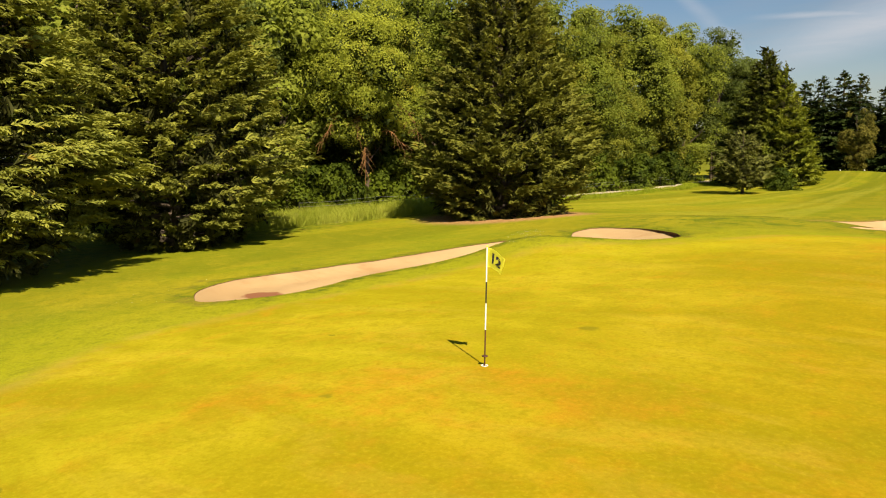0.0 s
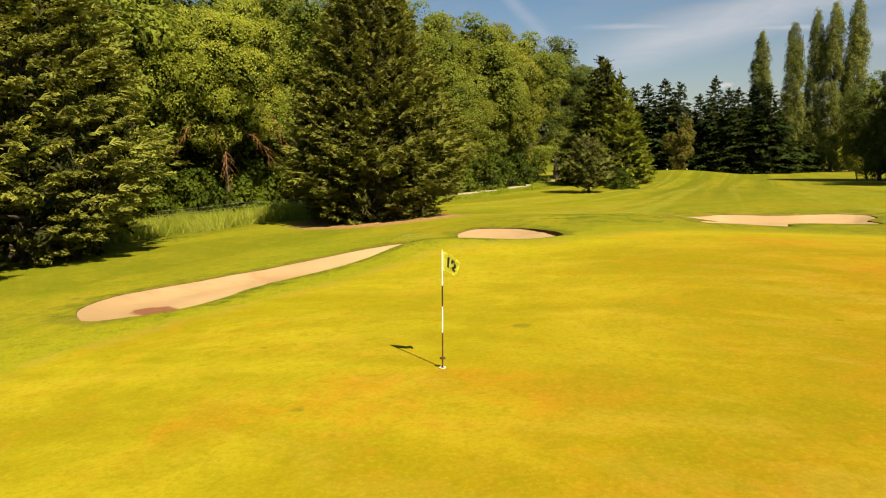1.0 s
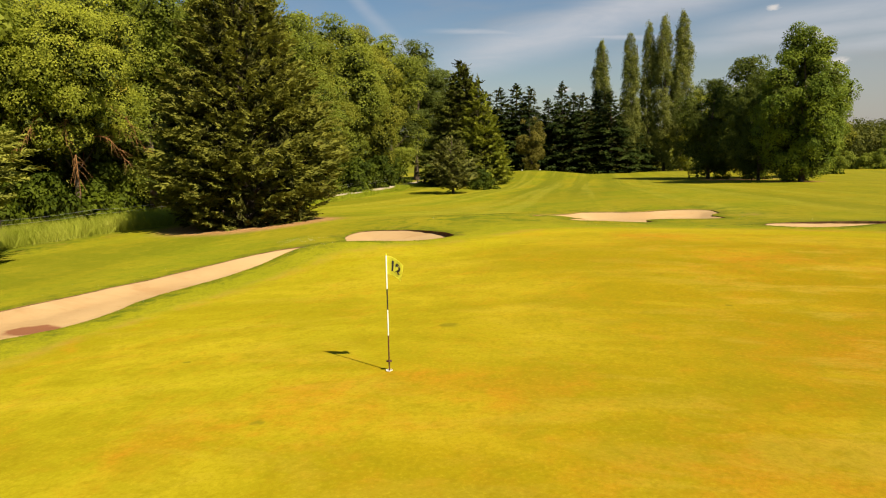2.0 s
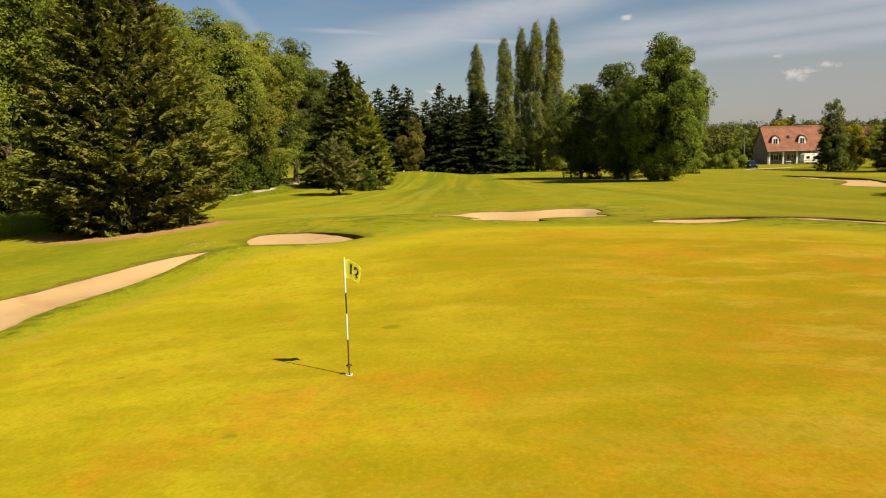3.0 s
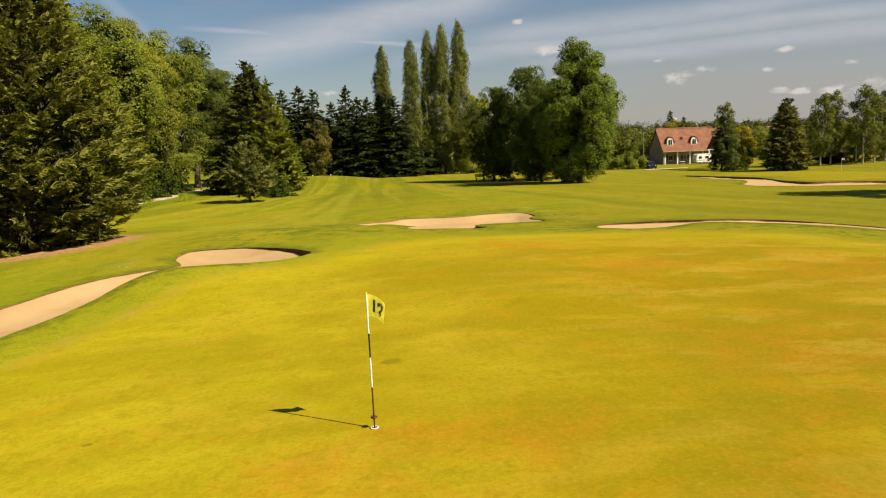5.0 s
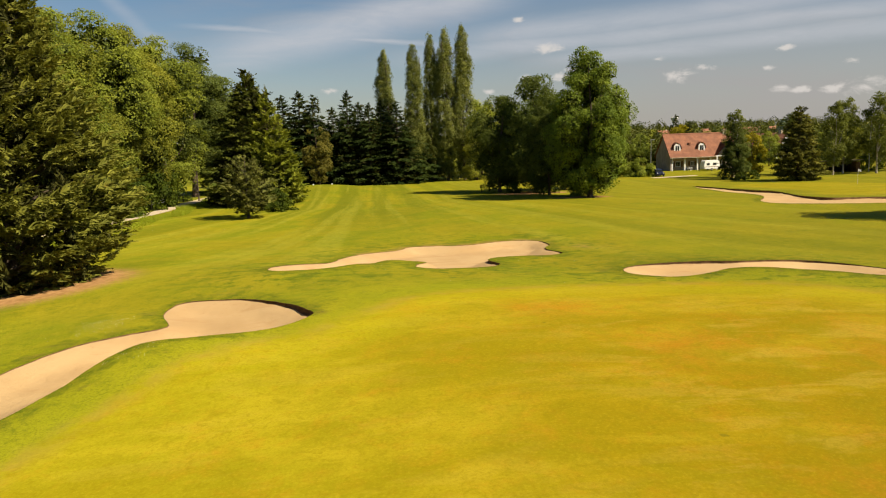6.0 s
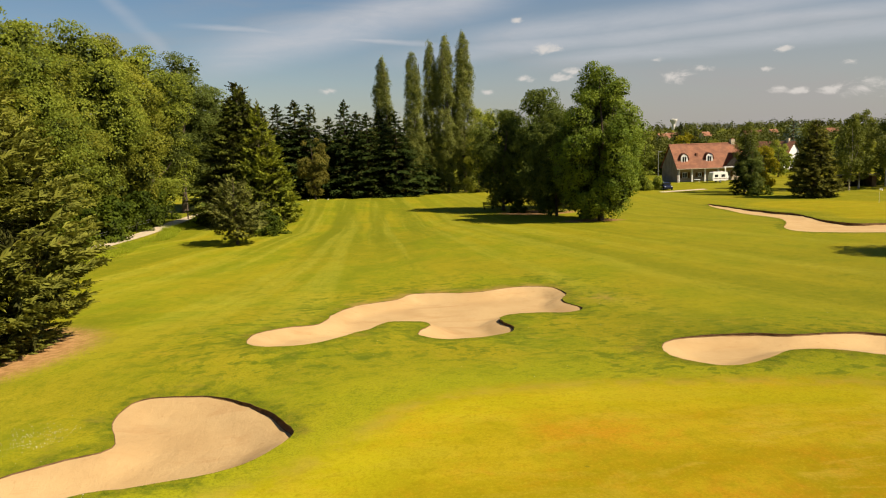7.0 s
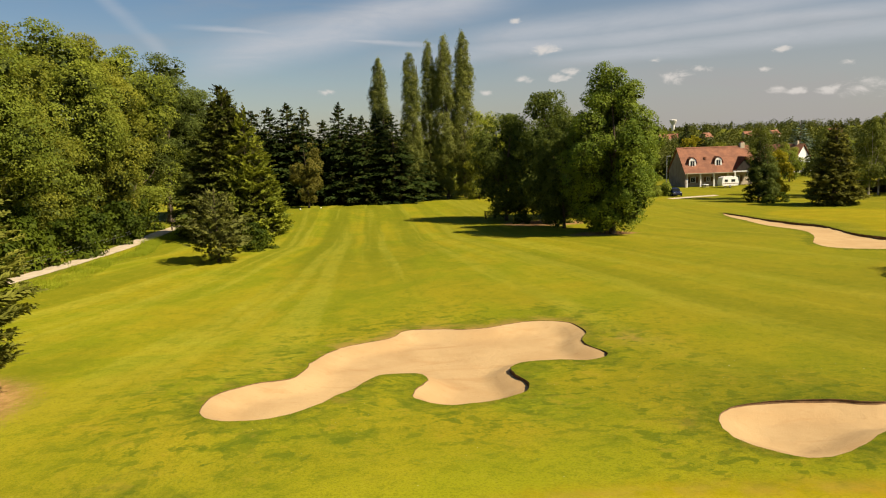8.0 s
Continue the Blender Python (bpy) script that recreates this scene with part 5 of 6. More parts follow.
    part("chimney_pot", one_box(14.4, 15.0, D / 2 - 0.2, D / 2 + 0.2, ridge + 0.952, ridge + 1.2, bevel=0.03), MAT["tiles"], ch)
    # cross gable over the terrace
    gx, gw, gz = 12.9, 2.6, eave + 0.1
    cross = bmesh.new()
    a = [cross.verts.new((gx + u, -1.2, v)) for u, v in ((-gw, gz), (0, gz + 3.0), (gw, gz))]
    b = [cross.verts.new((gx + u, 4.2, v)) for u, v in ((-gw, gz), (0, gz + 3.0), (gw, gz))]
    for i in range(2):
        cross.faces.new((a[i], a[i + 1], b[i + 1], b[i]))
    bmesh.ops.solidify(cross, geom=cross.faces[:], thickness=0.18)
    cg = part("cross_gable", cross, MAT["tiles"], ob, "tiled cross gable over the terrace")
    tri = bmesh.new()
    q = [tri.verts.new((gx + u, y, v)) for y in (-0.9, -0.7) for u, v in ((-gw + 0.4, gz + 0.1), (gw - 0.4, gz + 0.1), (0, gz + 2.5))]
    for f in ((0, 2, 1), (3, 4, 5), (0, 1, 4, 3), (1, 2, 5, 4), (2, 0, 3, 5)):
        tri.faces.new([q[i] for i in f])
    part("gable_boards", tri, MAT["darkwood"], cg, "dark boarded gable front")
    part("gable_beam", one_box(gx - gw - 0.1, gx + gw + 0.1, -1.1, -0.9, gz - 0.22, gz), MAT["white"], cg)
    for x in (gx - gw + 0.3, gx + gw - 0.3):
        part("post", one_box(x - 0.12, x + 0.12, -1.12, -0.88, -0.1, gz - 0.222), MAT["white"], cg)
    table = thing("garden_table", "white garden table with chairs on the porch edge", "table", (73.0, 149.4, g + 0.0))
    part("tabletop", disc_stack(((0.7, 0.70), (0.72, 0.72), (0.70, 0.745)), 18), MAT["white"], table)
    for k in range(4):
        c, s = math.cos(k * 1.571 + 0.7) * 0.5, math.sin(k * 1.571 + 0.7) * 0.5
        part("leg", one_box(c - 0.03, c + 0.03, s - 0.03, s + 0.03, 0, 0.70), MAT["white"], table)


build_house()


def build_plain_house(name, label, x, y, rz, L, D, eave, ridge, wall="render", front_gable=False):
    g = float(land(x, y)) - 0.2
    ob = thing(name, label, "house", (x, y, g), rz)
    part("wall", prism(((0, 0), (D, 0), (D, eave), (D / 2, ridge - 0.2), (0, eave)), 0, L), MAT[wall], ob)
    for s in (0, 1):
        prof = ((-0.5, eave - 0.45), (-0.5, eave - 0.25), (D / 2 - 0.001, ridge + 0.2), (D / 2 - 0.001, ridge))
        if s:
            prof = tuple((D - a, b) for a, b in prof)
        part("roof_slope", prism(prof, -0.4, L + 0.4), MAT["tiles"], ob, "terracotta tiled roof slope")
    for k in range(2):
        window(ob, L * (0.28 + 0.44 * k), 0.9, 1.2, 1.3, -0.03)
    part("chimney", one_box(L * 0.8, L * 0.8 + 0.8, D / 2 - 0.4, D / 2 + 0.4, ridge - 0.3, ridge + 1.0), MAT["render"], ob)
    return ob


build_plain_house("house", "white-gabled house with a terracotta roof behind trees", 112.6, 199, -62, 11, 9.5, 3.2, 8.0, "white")
VILLAGE = ((294, 690, 20, 13), (304, 700, -20, 11), (345, 700, 30, 13), (388, 700, 10, 12), (396, 708, -40, 12), (482, 705, -15, 15), (430, 720, 25, 12))
for x, y, rz, L in VILLAGE:
    build_plain_house("village_house", "distant village house with a terracotta roof among trees", x, y, rz, L, 8, 3.6, 7.6)


def wheel(parent, x, y, z, r=0.31, w=0.2):
    ty = disc_stack(((r * 0.92, -w / 2), (r, -w / 2 + 0.03), (r, w / 2 - 0.03), (r * 0.92, w / 2)), 20)
    bmesh.ops.rotate(ty, verts=ty.verts, matrix=Matrix.Rotation(math.pi / 2, 3, "X"))
    bmesh.ops.translate(ty, verts=ty.verts, vec=(x, y, z))
    tyre = part("wheel", ty, MAT["rubber"], parent)
    rim = disc_stack(((r * 0.6, -w / 2 - 0.01), (r * 0.62, 0), (r * 0.6, w / 2 + 0.01)), 16)
    bmesh.ops.rotate(rim, verts=rim.verts, matrix=Matrix.Rotation(math.pi / 2, 3, "X"))
    bmesh.ops.translate(rim, verts=rim.verts, vec=(x, y, z))
    part("rim", rim, MAT["steel"], tyre)


def shell(profile, half, taper=0.86, cut=0.9):
    """A vehicle body: a side profile of (x, z), wider below than above."""
    bm = bmesh.new()
    rows = []
    for y, s in ((-half, 1), (half, 1)):
        rows.append([bm.verts.new((x, y * (taper if z > cut else 1.0), z)) for x, z in profile])
    n = len(profile)
    for i in range(n):
        bm.faces.new((rows[0][i], rows[0][(i + 1) % n], rows[1][(i + 1) % n], rows[1][i]))
    bm.faces.new(rows[0][::-1])
    bm.faces.new(rows[1])
    bmesh.ops.recalc_face_normals(bm, faces=bm.faces)
    bmesh.ops.bevel(bm, geom=bm.edges[:], offset=0.05, segments=2, affect="EDGES")
    return bm


def build_car():
    ob = thing("car", "dark blue hatchback parked by the hedge", "car", (57.6, 130.5, float(land(58, 130.5))), 261)
    part("body", shell(((-2.0, 0.25), (2.0, 0.25), (2.05, 0.62), (1.85, 0.82), (0.95, 0.92), (0.3, 1.42), (-1.2, 1.46), (-1.95, 0.95), (-2.05, 0.6)), 0.84), MAT["carblue"], ob)
    for s in (-1, 1):
        part("side_window", one_box(-1.35, 0.45, s * 0.785 - 0.012, s * 0.785 + 0.012, 0.96, 1.32, bevel=0.008), MAT["glass"], ob, "dark side window")
        for x in (-1.25, 1.3):
            wheel(ob, x, s * 0.78, 0.31)
        part("headlight", one_box(1.90, 2.0, s * 0.62 - 0.14, s * 0.62 + 0.14, 0.62, 0.76, bevel=0.02), MAT["white"], ob, "headlight")
    part("windscreen", one_box(0.42, 0.86, -0.64, 0.64, 0.98, 1.32, bevel=0.01), MAT["glass"], ob)


def build_caravan():
    ob = thing("caravan", "white touring caravan parked before the porch", "caravan", (76.4, 146.4, float(land(76.4, 146.4))), 6)
    ob.scale = (0.82, 0.82, 0.9)
    part("body", shell(((-2.3, 0.45), (2.2, 0.45), (2.35, 1.2), (2.1, 2.3), (1.7, 2.55), (-1.9, 2.55), (-2.25, 2.3), (-2.45, 1.3)), 1.05, 0.97, 2.0), MAT["white"], ob)
    for x0, x1 in ((-1.7, -0.8), (0.2, 1.3)):
        part("window", one_box(x0, x1, -1.075, -1.035, 1.35, 1.95, bevel=0.015), MAT["glass"], ob, "dark caravan window")
    part("stripe", one_box(-2.2, 2.1, -1.068, -1.04, 0.92, 1.04), MAT["wood"], ob, "brown trim stripe")
    for s in (-1, 1):
        wheel(ob, -0.1, s * 0.95, 0.32, 0.32)
    part("drawbar", one_box(-3.4, -2.3, -0.06, 0.06, 0.40, 0.50), MAT["steel"], ob)
    part("jockey_wheel", one_box(-3.3, -3.2, -0.05, 0.05, 0.0, 0.40), MAT["steel"], ob)


build_car()
build_caravan()


def build_street_lamp(x, y, h):
    ob = thing("street_lamp", "slim grey street lamp by the hedge", "street lamp", (x, y, float(land(x, y))))
    part("pole", disc_stack(((0.11, 0), (0.09, 0.4), (0.06, h)), 10), MAT["steel"], ob)
    part("head", one_box(-0.12, 0.75, -0.12, 0.12, h, h + 0.14, bevel=0.03), MAT["steel"], ob)


build_street_lamp(57.5, 134, 7.2)
build_street_lamp(92.0, 116, 9.0)


def build_utility_post():
    x, y = -26.2, 105.5
    ob = thing("wooden_post", "tall dark wooden post beside the cart path", "post", (x, y, float(land(x, y))))
    part("post", disc_stack(((0.11, -0.2), (0.10, 2.2), (0.08, 4.5), (0.05, 4.55)), 10), MAT["bark"], ob)


build_utility_post()


def build_fence():
    """Two plain wires on slim posts along the path."""
    ob = thing("wire_fence", "low wire fence with slim posts along the wood", "fence")
    line = [(-33.4, 26), (-33.0, 34), (-32.6, 42), (-32.4, 50), (-31.8, 58), (-30.9, 66), (-30.0, 74), (-29.2, 82), (-28.8, 90), (-28.6, 98), (-28.4, 105)]
    for h in (0.95, 1.25):
        bm = bmesh.new()
        pts = []
        for (a, b), (c, d) in zip(line, line[1:]):
            for u in (0, 0.25, 0.5, 0.75):
                x, y = a + (c - a) * u, b + (d - b) * u
                pts.append((x, y, float(land(x, y)) + h - 0.10 * math.sin(math.pi * u)))
        tube(bm, pts, [0.009] * len(pts), 5)
        part("wire", bm, MAT["steel"], ob)
    for x, y in line[::2]:
        p = disc_stack(((0.03, -0.2), (0.028, 1.28), (0.012, 1.30)), 8)
        bmesh.ops.translate(p, verts=p.verts, vec=(x, y, float(land(x, y))))
        part("post", p, MAT["darkwood"], ob)


build_fence()


def build_bench():
    x, y = 17.8, 101.5
    ob = thing("bench", "dark slatted wooden bench in the shade", "bench", (x, y, float(land(x, y))), 8)
    for k in range(3):
        part("seat_slat", one_box(-0.8, 0.8, -0.22 + 0.16 * k, -0.09 + 0.16 * k, 0.42, 0.46, bevel=0.008), MAT["darkwood"], ob)
    for k in range(3):
        part("back_slat", one_box(-0.8, 0.8, 0.27, 0.31, 0.58 + 0.17 * k, 0.70 + 0.17 * k, bevel=0.008), MAT["darkwood"], ob)
    for s in (-0.62, 0.62):
        part("leg", one_box(s - 0.04, s + 0.04, -0.20, -0.12, -0.05, 0.42), MAT["darkwood"], ob)
        part("leg", one_box(s - 0.04, s + 0.04, 0.20, 0.268, -0.05, 1.06), MAT["darkwood"], ob)


build_bench()


def build_tee_marker():
    ob = thing("tee_marker", "white ball-shaped tee marker on the mown tee", "tee marker", group="tee markers")
    part("ball", disc_stack([(max(0.008, 0.11 * math.sin(a)), 0.11 - 0.11 * math.cos(a)) for a in np.linspace(0.1, 3.04, 9)], 14), MAT["white"], ob)
    return ob


TEE = build_tee_marker()
TEE.matrix_basis = pose(-9.4, 114.5, float(land(-9.4, 114.5)))
copy_thing(TEE, pose(-6.4, 116.5, float(land(-6.4, 116.5))))


def build_shed():
    x, y = 84.5, 117
    ob = thing("shed", "low dark open-fronted shed at the garden edge", "shed", (x, y, float(land(x, y))), -8)
    part("roof", prism(((-0.4, 2.2), (-0.4, 2.36), (3.4, 2.05), (3.4, 1.9)), -0.3, 6.3), MAT["stone"], ob, "flat grey shed roof")
    part("back_wall", one_box(0, 6, 2.9, 3.0, 0, 1.9), MAT["darkwood"], ob)
    part("side_wall", one_box(0, 0.1, 0, 2.898, 0, 1.9), MAT["darkwood"], ob)
    part("side_wall", one_box(5.2, 6.0, 0, 2.898, 0, 1.9), MAT["wood"], ob)
    part("post", one_box(2.9, 3.05, 0, 0.15, 0, 2.15), MAT["wood"], ob)


build_shed()


def build_water_tower():
    x, y = 577.8, 1300.0
    ob = thing("water_tower", "pale concrete water tower on the skyline", "water tower", (x, y, -2.0))
    part("shaft", disc_stack(((3.6, 0), (3.2, 10), (3.2, 26)), 20), MAT["concrete"], ob)
    part("tank", disc_stack(((3.3, 26.02), (6.6, 32.5), (6.8, 34.8), (6.2, 35.2), (0.5, 36)), 24), MAT["concrete"], ob)


build_water_tower()


def build_far_flag():
    x, y = 69.5, 88.0
    ob = thing("golf_flagstick", "slim white flagstick on the distant green", "golf flag", (x, y, float(land(x, y))))
    part("pole", disc_stack(((0.015, 0), (0.013, 2.1)), 8), MAT["white"], ob)
    bm = bmesh.new()
    grid = [[bm.verts.new((0.013 + 0.42 * i / 6, 0.04 * math.sin(i), 2.08 - 0.3 * j / 3 - 0.02 * i)) for j in range(4)] for i in range(7)]
    for i in range(6):
        for j in range(3):
            bm.faces.new((grid[i][j], grid[i + 1][j], grid[i + 1][j + 1], grid[i][j + 1]))
    bmesh.ops.solidify(bm, geom=bm.faces[:], thickness=0.004)
    part("flag", bm, MAT["white"], ob)


build_far_flag()

# ---- garden and hedge trees round the houses ----
HEDGE = broadleaf("hedge_bush", "clipped leafy hedge by the parked car", 3.0, 2.2, 0.0, "leaf", 101, 1700, 30, 0.28, dome, trunk=0.0, category="hedge", group="hedge")
stand(HEDGE, 54.6, 131.8, 0, 1.35)
again(HEDGE, 51.8, 132.5, 60, 1.1)
again(HEDGE, 48.5, 134.0, 130, 1.2)
YARD = cypress("conifer_tree", "bushy green conifer in the house garden", 13.5, 4.6, "yard", 103, spray=FAR_PLUME, boughs=420, per=6, size=1.25, climb=0.18, bulge=0.15, power=0.62, narrow=0.8, inner=700, uneven=1.5)
stand(YARD, 69.6, 102.5, 0, 0.92, 0.92)
GARDEN = broadleaf("broadleaf_tree", "leafy green garden tree before the house", 13.5, 3.6, 0.4, "leaf_dark", 105, 4000, 60, 0.36, tall_oval, trunk=0.2)
stand(GARDEN, 64.6, 112, 0, 0.62, 0.62)
again(FIR, 63.6, 112.5, 30, 0.40, 0.50)
GOLD = broadleaf("broadleaf_tree", "golden-leaved ornamental tree in the garden", 9, 3.2, 0.5, "gold", 107, 2200, 40, 0.4, trunk=0.16)
stand(GOLD, 73.5, 124, 0, 0.85, 0.95)
again(GOLD, 87, 186, 40, 1.3)
BIRCH = broadleaf("birch_tree", "slender birch with light hanging foliage", 13.5, 2.6, 2.0, "birch_leaf", 109, 2600, 100, 0.30, tall_oval, bark="birch", trunk=0.14, group="birches by the garden")
stand(BIRCH, 81.5, 111)
for x, y, s, rz in ((85.5, 114, 1.05, 60), (89.0, 110, 1.1, 140), (93.5, 113, 1.0, 200), (78.5, 118, 0.9, 300), (98, 116, 1.1, 20), (66.3, 117, 0.95, 90)):
    again(BIRCH, x, y, rz, s)
for x, y, s in ((63.5, 109.5, 0.45), (66.5, 110.5, 0.5), (71, 104, 0.5), (76, 116, 0.6), (80, 120, 0.8), (88, 122, 0.9), (94, 120, 0.9), (100, 121, 1.0)):
    again(SHRUB, x, y, 97 * s * 10, s)
BLUE = cypress("cedar_tree", "blue-grey cedar behind the houses", 15, 6.5, "bluecedar", 111, spray=FAR_PLUME, boughs=240, per=5, size=1.5, climb=0.05, bulge=0.15, power=0.6, narrow=0.9, inner=200)
stand(BLUE, 147, 232)
for ob, x, y, s in ((SMALL, 58, 182, 0.95), (SMALL_WARM, 66, 196, 1.0), (SMALL, 78, 192, 0.8), (FIR, 92, 200, 0.72), (SMALL_WARM, 100, 196, 0.8), (SMALL, 48, 172, 0.95), (SMALL_WARM, 110, 180, 0.75),
                    (SMALL, 130, 184, 0.8), (FIR, 88, 182, 0.6), (SMALL_WARM, 118, 156, 0.75), (SMALL, 132, 160, 0.85), (SMALL, 96, 156, 0.7), (SMALL_WARM, 52, 162, 0.8)):
    again(ob, x, y, x * 7 % 360, s)


def build_driveway():
    v, f = [], []
    for i in range(13):
        for j in range(4):
            x, y = 54.0 + i * 0.85, 123.4 + j * 0.75 + 0.25 * i + 0.3 * noise.noise((i * 0.7, j * 0.9, 2.0))
            v.append((x, y, float(land(x, y)) + 0.04))
        if i:
            f += [(i * 4 + j, i * 4 + j + 1, i * 4 - 3 + j, i * 4 - 4 + j) for j in range(3)]
    tagged(mesh_object("driveway", v, f, MAT["gravel"], smooth=True), "pale gravel drive by the parked car", "driveway", kind="structure")


build_driveway()


PAIR = sprig_shape(2, 3)


def build_distant_woods():
    """Woods and village trees beyond the houses, to the skyline."""
    rng = np.random.default_rng(17)
    at, size, turn_up = [], [], []
    spots = []
    for _ in range(400):
        a, d = radians(rng.uniform(11, 46)), 205 + 215 * rng.random() ** 1.3
        spots.append((a, d, rng.uniform(5, 10), 104, 1.05))
    for _ in range(720):
        a, d = radians(rng.uniform(13, 46)), rng.uniform(415, 950)
        spots.append((a, d, rng.uniform(7, 13), 58, 1.9))
    for _ in range(480):
        a, d = radians(rng.uniform(12, 46) if rng.random() < 0.88 else rng.uniform(-15, 12)), rng.uniform(900, 1900)
        spots.append((a, d, rng.uniform(10, 17), 36, 3.2))
    tower = math.atan2(577.8, 1300.0)
    for a, d, h, n, s in spots:
        if abs(a - tower) < 0.012 and d > 420:
            h = 8.0
        if 600 < d < 700 and any(abs(a - math.atan2(v[0], v[1])) < 0.016 for v in VILLAGE):
            h = 4.5
        x, y = math.sin(a) * d, math.cos(a) * d
        r = h * rng.uniform(0.32, 0.5)
        p = unit(rng.normal(0, 1, (n, 3)))
        p[:, 2] = np.abs(p[:, 2])
        lump = 1 + 0.22 * np.sin(p[:, :1] * 5 + d) * np.cos(p[:, 1:2] * 4 + a * 30)
        q = p * lump * rng.uniform(0.60, 0.92, (n, 1)) * (r, r, h)
        at.append(q + (x, y, float(land(x, y))))
        size.append(np.full(n, s) * rng.uniform(0.7, 1.3, n))
        turn_up.append(unit(p + rng.normal(0, 0.35, (n, 3))))
    at, size, up = np.concatenate(at), np.concatenate(size), np.concatenate(turn_up)
    ob = strewn("distant_woods", PAIR, at, turned(rng.normal(0, 1, at.shape), up), size, MAT["leaf_far"], None)
    tagged(ob, "distant green woods and village trees to the skyline", "woods", kind="stuff")


build_distant_woods()

# ---- grass and flowers ----
BLADE = (np.array(((-0.017, 0, 0), (0.017, 0, 0), (0.009, 0.10, 0.60), (0.03, 0.36, 0.98), (-0.010, 0.09, 0.58))), np.array(((0, 1, 2), (0, 2, 4), (4, 2, 3))))
TUFT = (np.array(((-0.12, 0, 0), (0.12, 0, 0), (0.0, 0.25, 1.0), (-0.10, 0.1, 0), (0.16, 0.1, 0), (0.2, -0.2, 0.9), (-0.2, -0.05, 0), (0.05, -0.05, 0), (-0.25, 0.0, 0.8))), np.array(((0, 1, 2), (3, 4, 5), (6, 7, 8))))


def strew_on_ground(name, label, category, shape, xy, size, material, seed, lean=0.25):
    rng = np.random.default_rng(seed)
    n = len(xy)
    a = rng.random(n) * 2 * math.pi
    up = unit(np.column_stack([rng.normal(0, lean, n), rng.normal(0, lean, n), np.ones(n)]))
    turn = turned(np.column_stack([np.cos(a), np.sin(a), np.zeros(n)]), up)
    at = np.column_stack([xy, land(xy[:, 0], xy[:, 1]) - 0.02])
    ob = strewn(name, shape, at, turn, size, MAT[material], None)
    return tagged(ob, label, category, kind="stuff")


def tall_grass():
    rng = np.random.default_rng(29)
    n = 78000
    y = np.where(rng.random(n) < 0.55, rng.uniform(13, 38, n), rng.uniform(38, 112, n))
    edge = np.interp(y, (14, 20, 26, 34, 50, 58, 66, 80, 112), (-30.5, -30, -27.2, -25.5, -25.5, -24.6, -23.6, -22.8, -22.8))
    wide = np.interp(y, (14, 34, 50, 58, 70, 80, 112), (7.5, 7.5, 6.5, 4.5, 3.6, 2.6, 2.2))
    x = edge + 0.5 * np.sin(y * 0.4) - rng.random(n) ** 0.9 * wide
    clump = np.array([noise.noise((a * 0.45, b * 0.45, 7.0)) for a, b in zip(x, y)])
    keep = clump + rng.normal(0, 0.25, n) > -0.18
    x, y, clump = x[keep], y[keep], clump[keep]
    size = (0.95 - 0.52 * np.clip((y - 45) / 20, 0, 1) + 0.40 * clump) * rng.uniform(0.6, 1.25, len(x))
    pale = y < 46
    for name, label, m, keep, seed in (("tall_grass", "tall pale meadow grass at the wood's edge", "blades", pale, 31), ("verge_grass", "lush green uncut grass along the path", "lush", ~pale, 33)):
        strew_on_ground(name, label, "grass", BLADE, np.column_stack([x, y])[keep], np.clip(size[keep], 0.2, 1.35), m, seed, 0.5)


def rim_tufts():
    rng = np.random.default_rng(37)
    xy, size = [], []
    for key, p in BUNKERS.items():
        h, n = lip_heights(key)
        for i in rng.integers(0, len(p), 9000 if key != "far" else 1500):
            o = abs(rng.normal(0, 0.42)) + 0.02
            xy.append(p[i] + n[i] * o + rng.normal(0, 0.12, 2))
            size.append(rng.uniform(0.025, 0.070) * (1.0 if key != "far" else 1.6) * math.exp(-o * 0.9))
    xy, size = np.array(xy), np.array(size)
    keep = np.ones(len(xy), bool)
    for p in BUNKERS.values():
        keep &= ~inside(p, xy[:, 0], xy[:, 1])
    keep &= gap(GREEN, xy[:, 0], xy[:, 1]) > 0.3
    strew_on_ground("rough_grass", "uneven rough grass fringing the bunkers", "grass", TUFT, xy[keep], size[keep], "tuft", 41)


PETALS = (np.array([(0, 0, 0.05)] + [(math.cos(k * 1.047) * 0.03, math.sin(k * 1.047) * 0.03, 0.055) for k in range(6)]) * 0.30, np.array([(0, k + 1, (k + 1) % 6 + 1) for k in range(6)]))


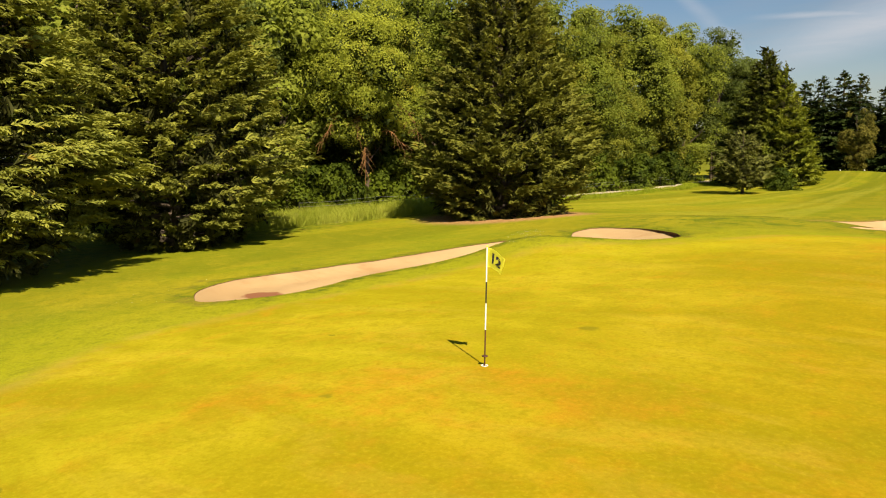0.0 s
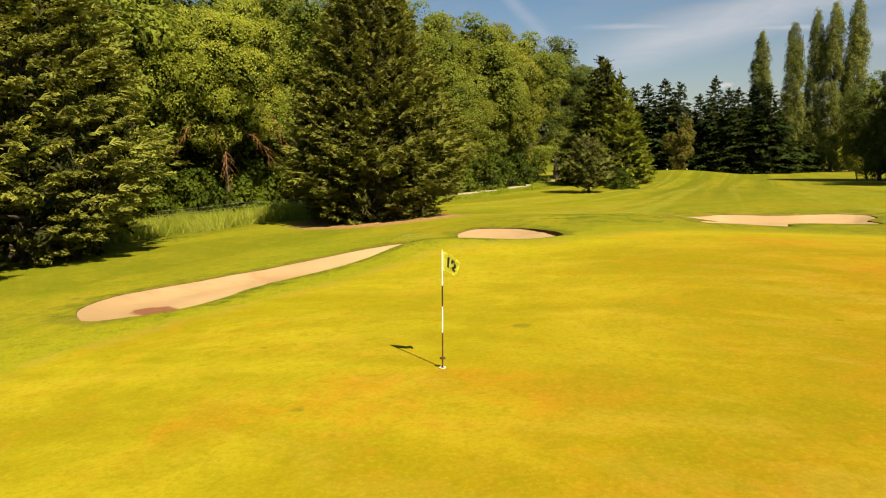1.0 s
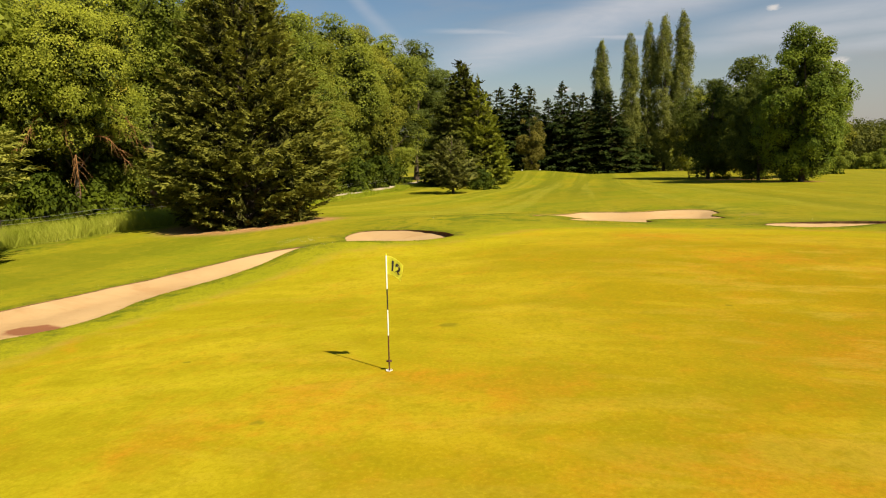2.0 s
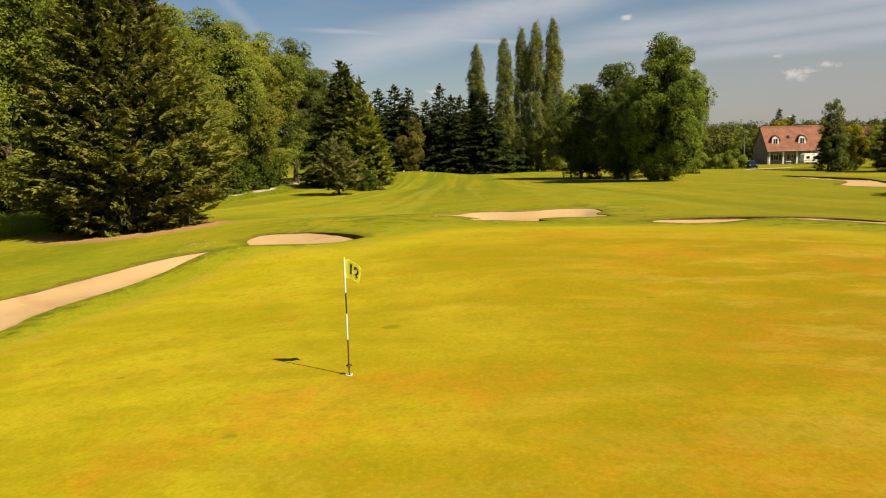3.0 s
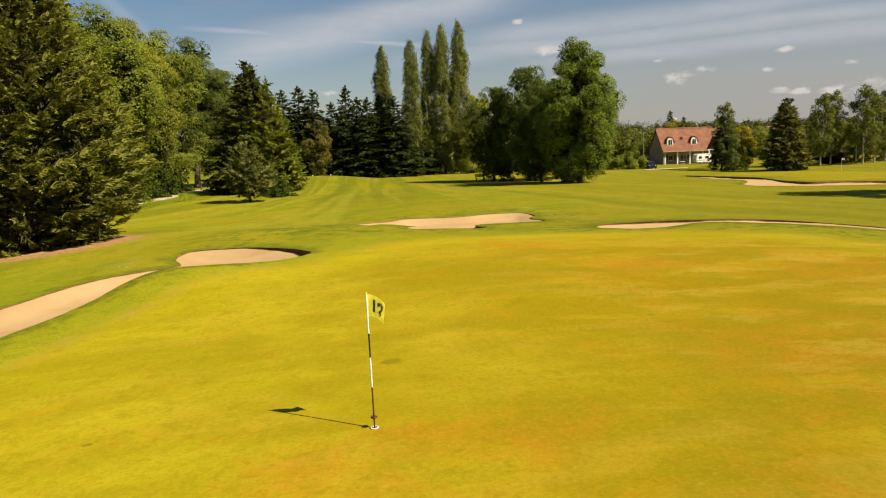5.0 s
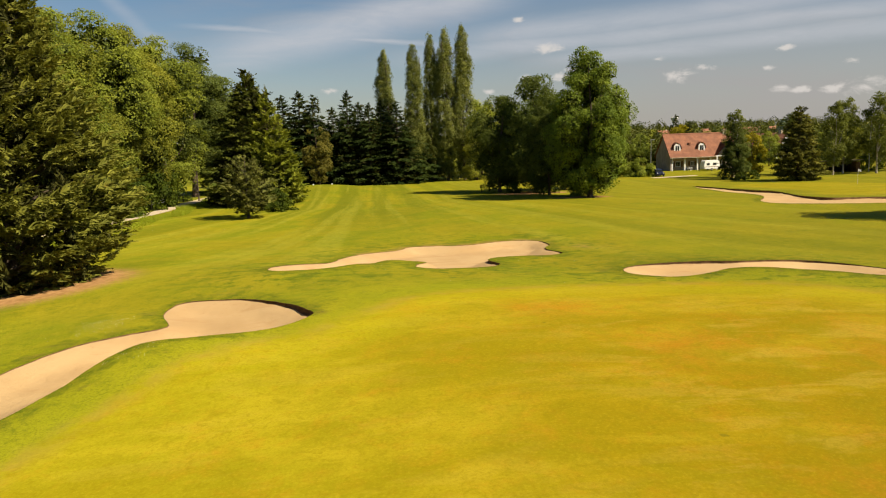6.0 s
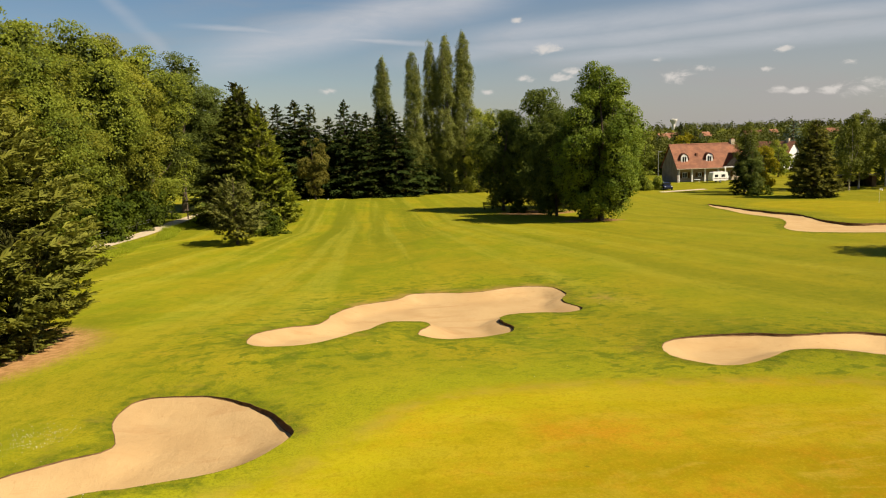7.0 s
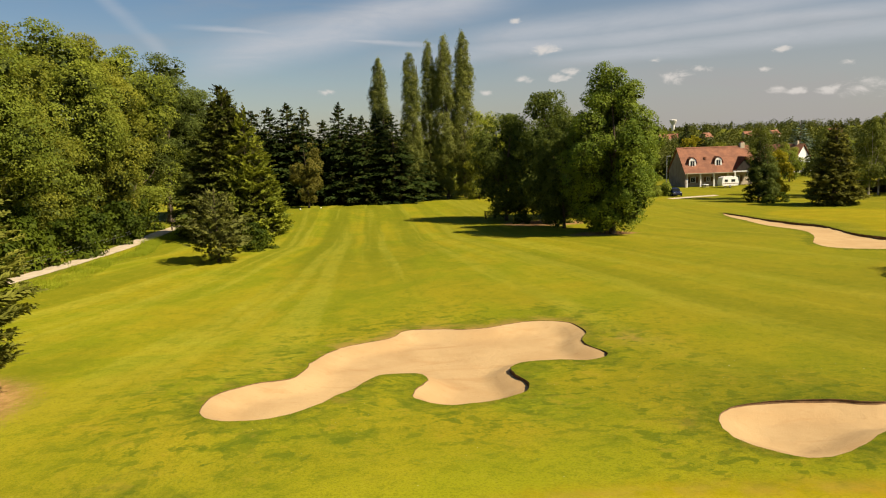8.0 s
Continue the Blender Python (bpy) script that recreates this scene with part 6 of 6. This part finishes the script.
def daisies():
    rng = np.random.default_rng(43)
    xy = []
    for a, b, rx, ry, n in ((-10.2, 19.3, 0.9, 0.8, 420), (-13.9, 12.6, 0.5, 2.6, 160), (-15.9, 9.0, 0.6, 2.4, 80), (-15.2, 2.7, 1.2, 0.5, 150), (0.5, 26.4, 4.0, 1.6, 70), (9.0, 31.0, 3.0, 1.5, 70),
                            (-3.6, 34.6, 1.6, 1.0, 40), (17, 30, 5, 1.5, 110), (-7.6, 13.6, 0.8, 0.6, 60), (-10.4, 8.6, 0.5, 1.6, 60), (-16, 64, 3, 5, 130), (-21.5, 66, 1.2, 8, 160), (4, 23.5, 4, 1.2, 40), (12, 34, 2, 1.5, 40)):
        xy.append(np.column_stack([rng.normal(a, rx * 0.8, n * 3 // 2), rng.normal(b, ry * 0.8, n * 3 // 2)]))
    xy = np.concatenate(xy)
    keep = ~inside(GREEN, xy[:, 0], xy[:, 1])
    for p in BUNKERS.values():
        keep &= ~inside(p, xy[:, 0], xy[:, 1])
    xy = xy[keep]
    strew_on_ground("daisies", "scattered white daisies in the turf", "flowers", PETALS, xy, rng.uniform(0.7, 1.3, len(xy)), "white", 47, 0.15)


LEAVES = (np.array([(0, 0, 0)] + [(math.cos(a) * r, math.sin(a) * r, h) for k in range(3) for a, r, h in ((k * 2.09 - 0.4, 0.8, 0.55), (k * 2.09 + 0.4, 0.8, 0.55), (k * 2.09, 1.15, 0.45))]),
          np.array([f for k in range(3) for f in ((0, 1 + 3 * k, 2 + 3 * k), (1 + 3 * k, 3 + 3 * k, 2 + 3 * k))]))


def clover():
    """Low dark patches of clover in the turf before and between the bunkers."""
    rng = np.random.default_rng(53)
    xy, size = [], []
    for a, b, rx, ry, n in ((3.0, 25.0, 5.5, 1.7, 46), (8.5, 28.5, 3.0, 1.8, 34), (10.6, 24.0, 0.8, 1.6, 26), (4.6, 32.3, 0.7, 0.6, 5), (-2.6, 35.2, 1.4, 0.8, 12), (-4.6, 23.6, 2.0, 1.2, 10), (16.0, 28.0, 3.5, 1.2, 20), (-9.8, 13.0, 0.6, 1.6, 9), (-7.6, 23.4, 2.2, 0.6, 10)):
        for cx, cy in np.column_stack([rng.normal(a, rx, n), rng.normal(b, ry, n)]):
            r, m = rng.uniform(0.16, 0.50), rng.integers(50, 130)
            d, w = rng.random(m) ** 0.6 * r, rng.random(m) * 2 * math.pi
            xy.append(np.column_stack([cx + np.cos(w) * d * 1.5, cy + np.sin(w) * d]))
            size.append(rng.uniform(0.022, 0.044, m) * (1.15 - d / r * 0.5))
    xy, size = np.concatenate(xy), np.concatenate(size)
    keep = gap(GREEN, xy[:, 0], xy[:, 1]) > 0.8
    for p in BUNKERS.values():
        keep &= ~inside(p, xy[:, 0], xy[:, 1])
    strew_on_ground("clover", "dark green clover patches in the mown turf", "clover", LEAVES, xy[keep], size[keep], "clover", 59, 0.3)


tall_grass()
clover()
rim_tufts()
daisies()
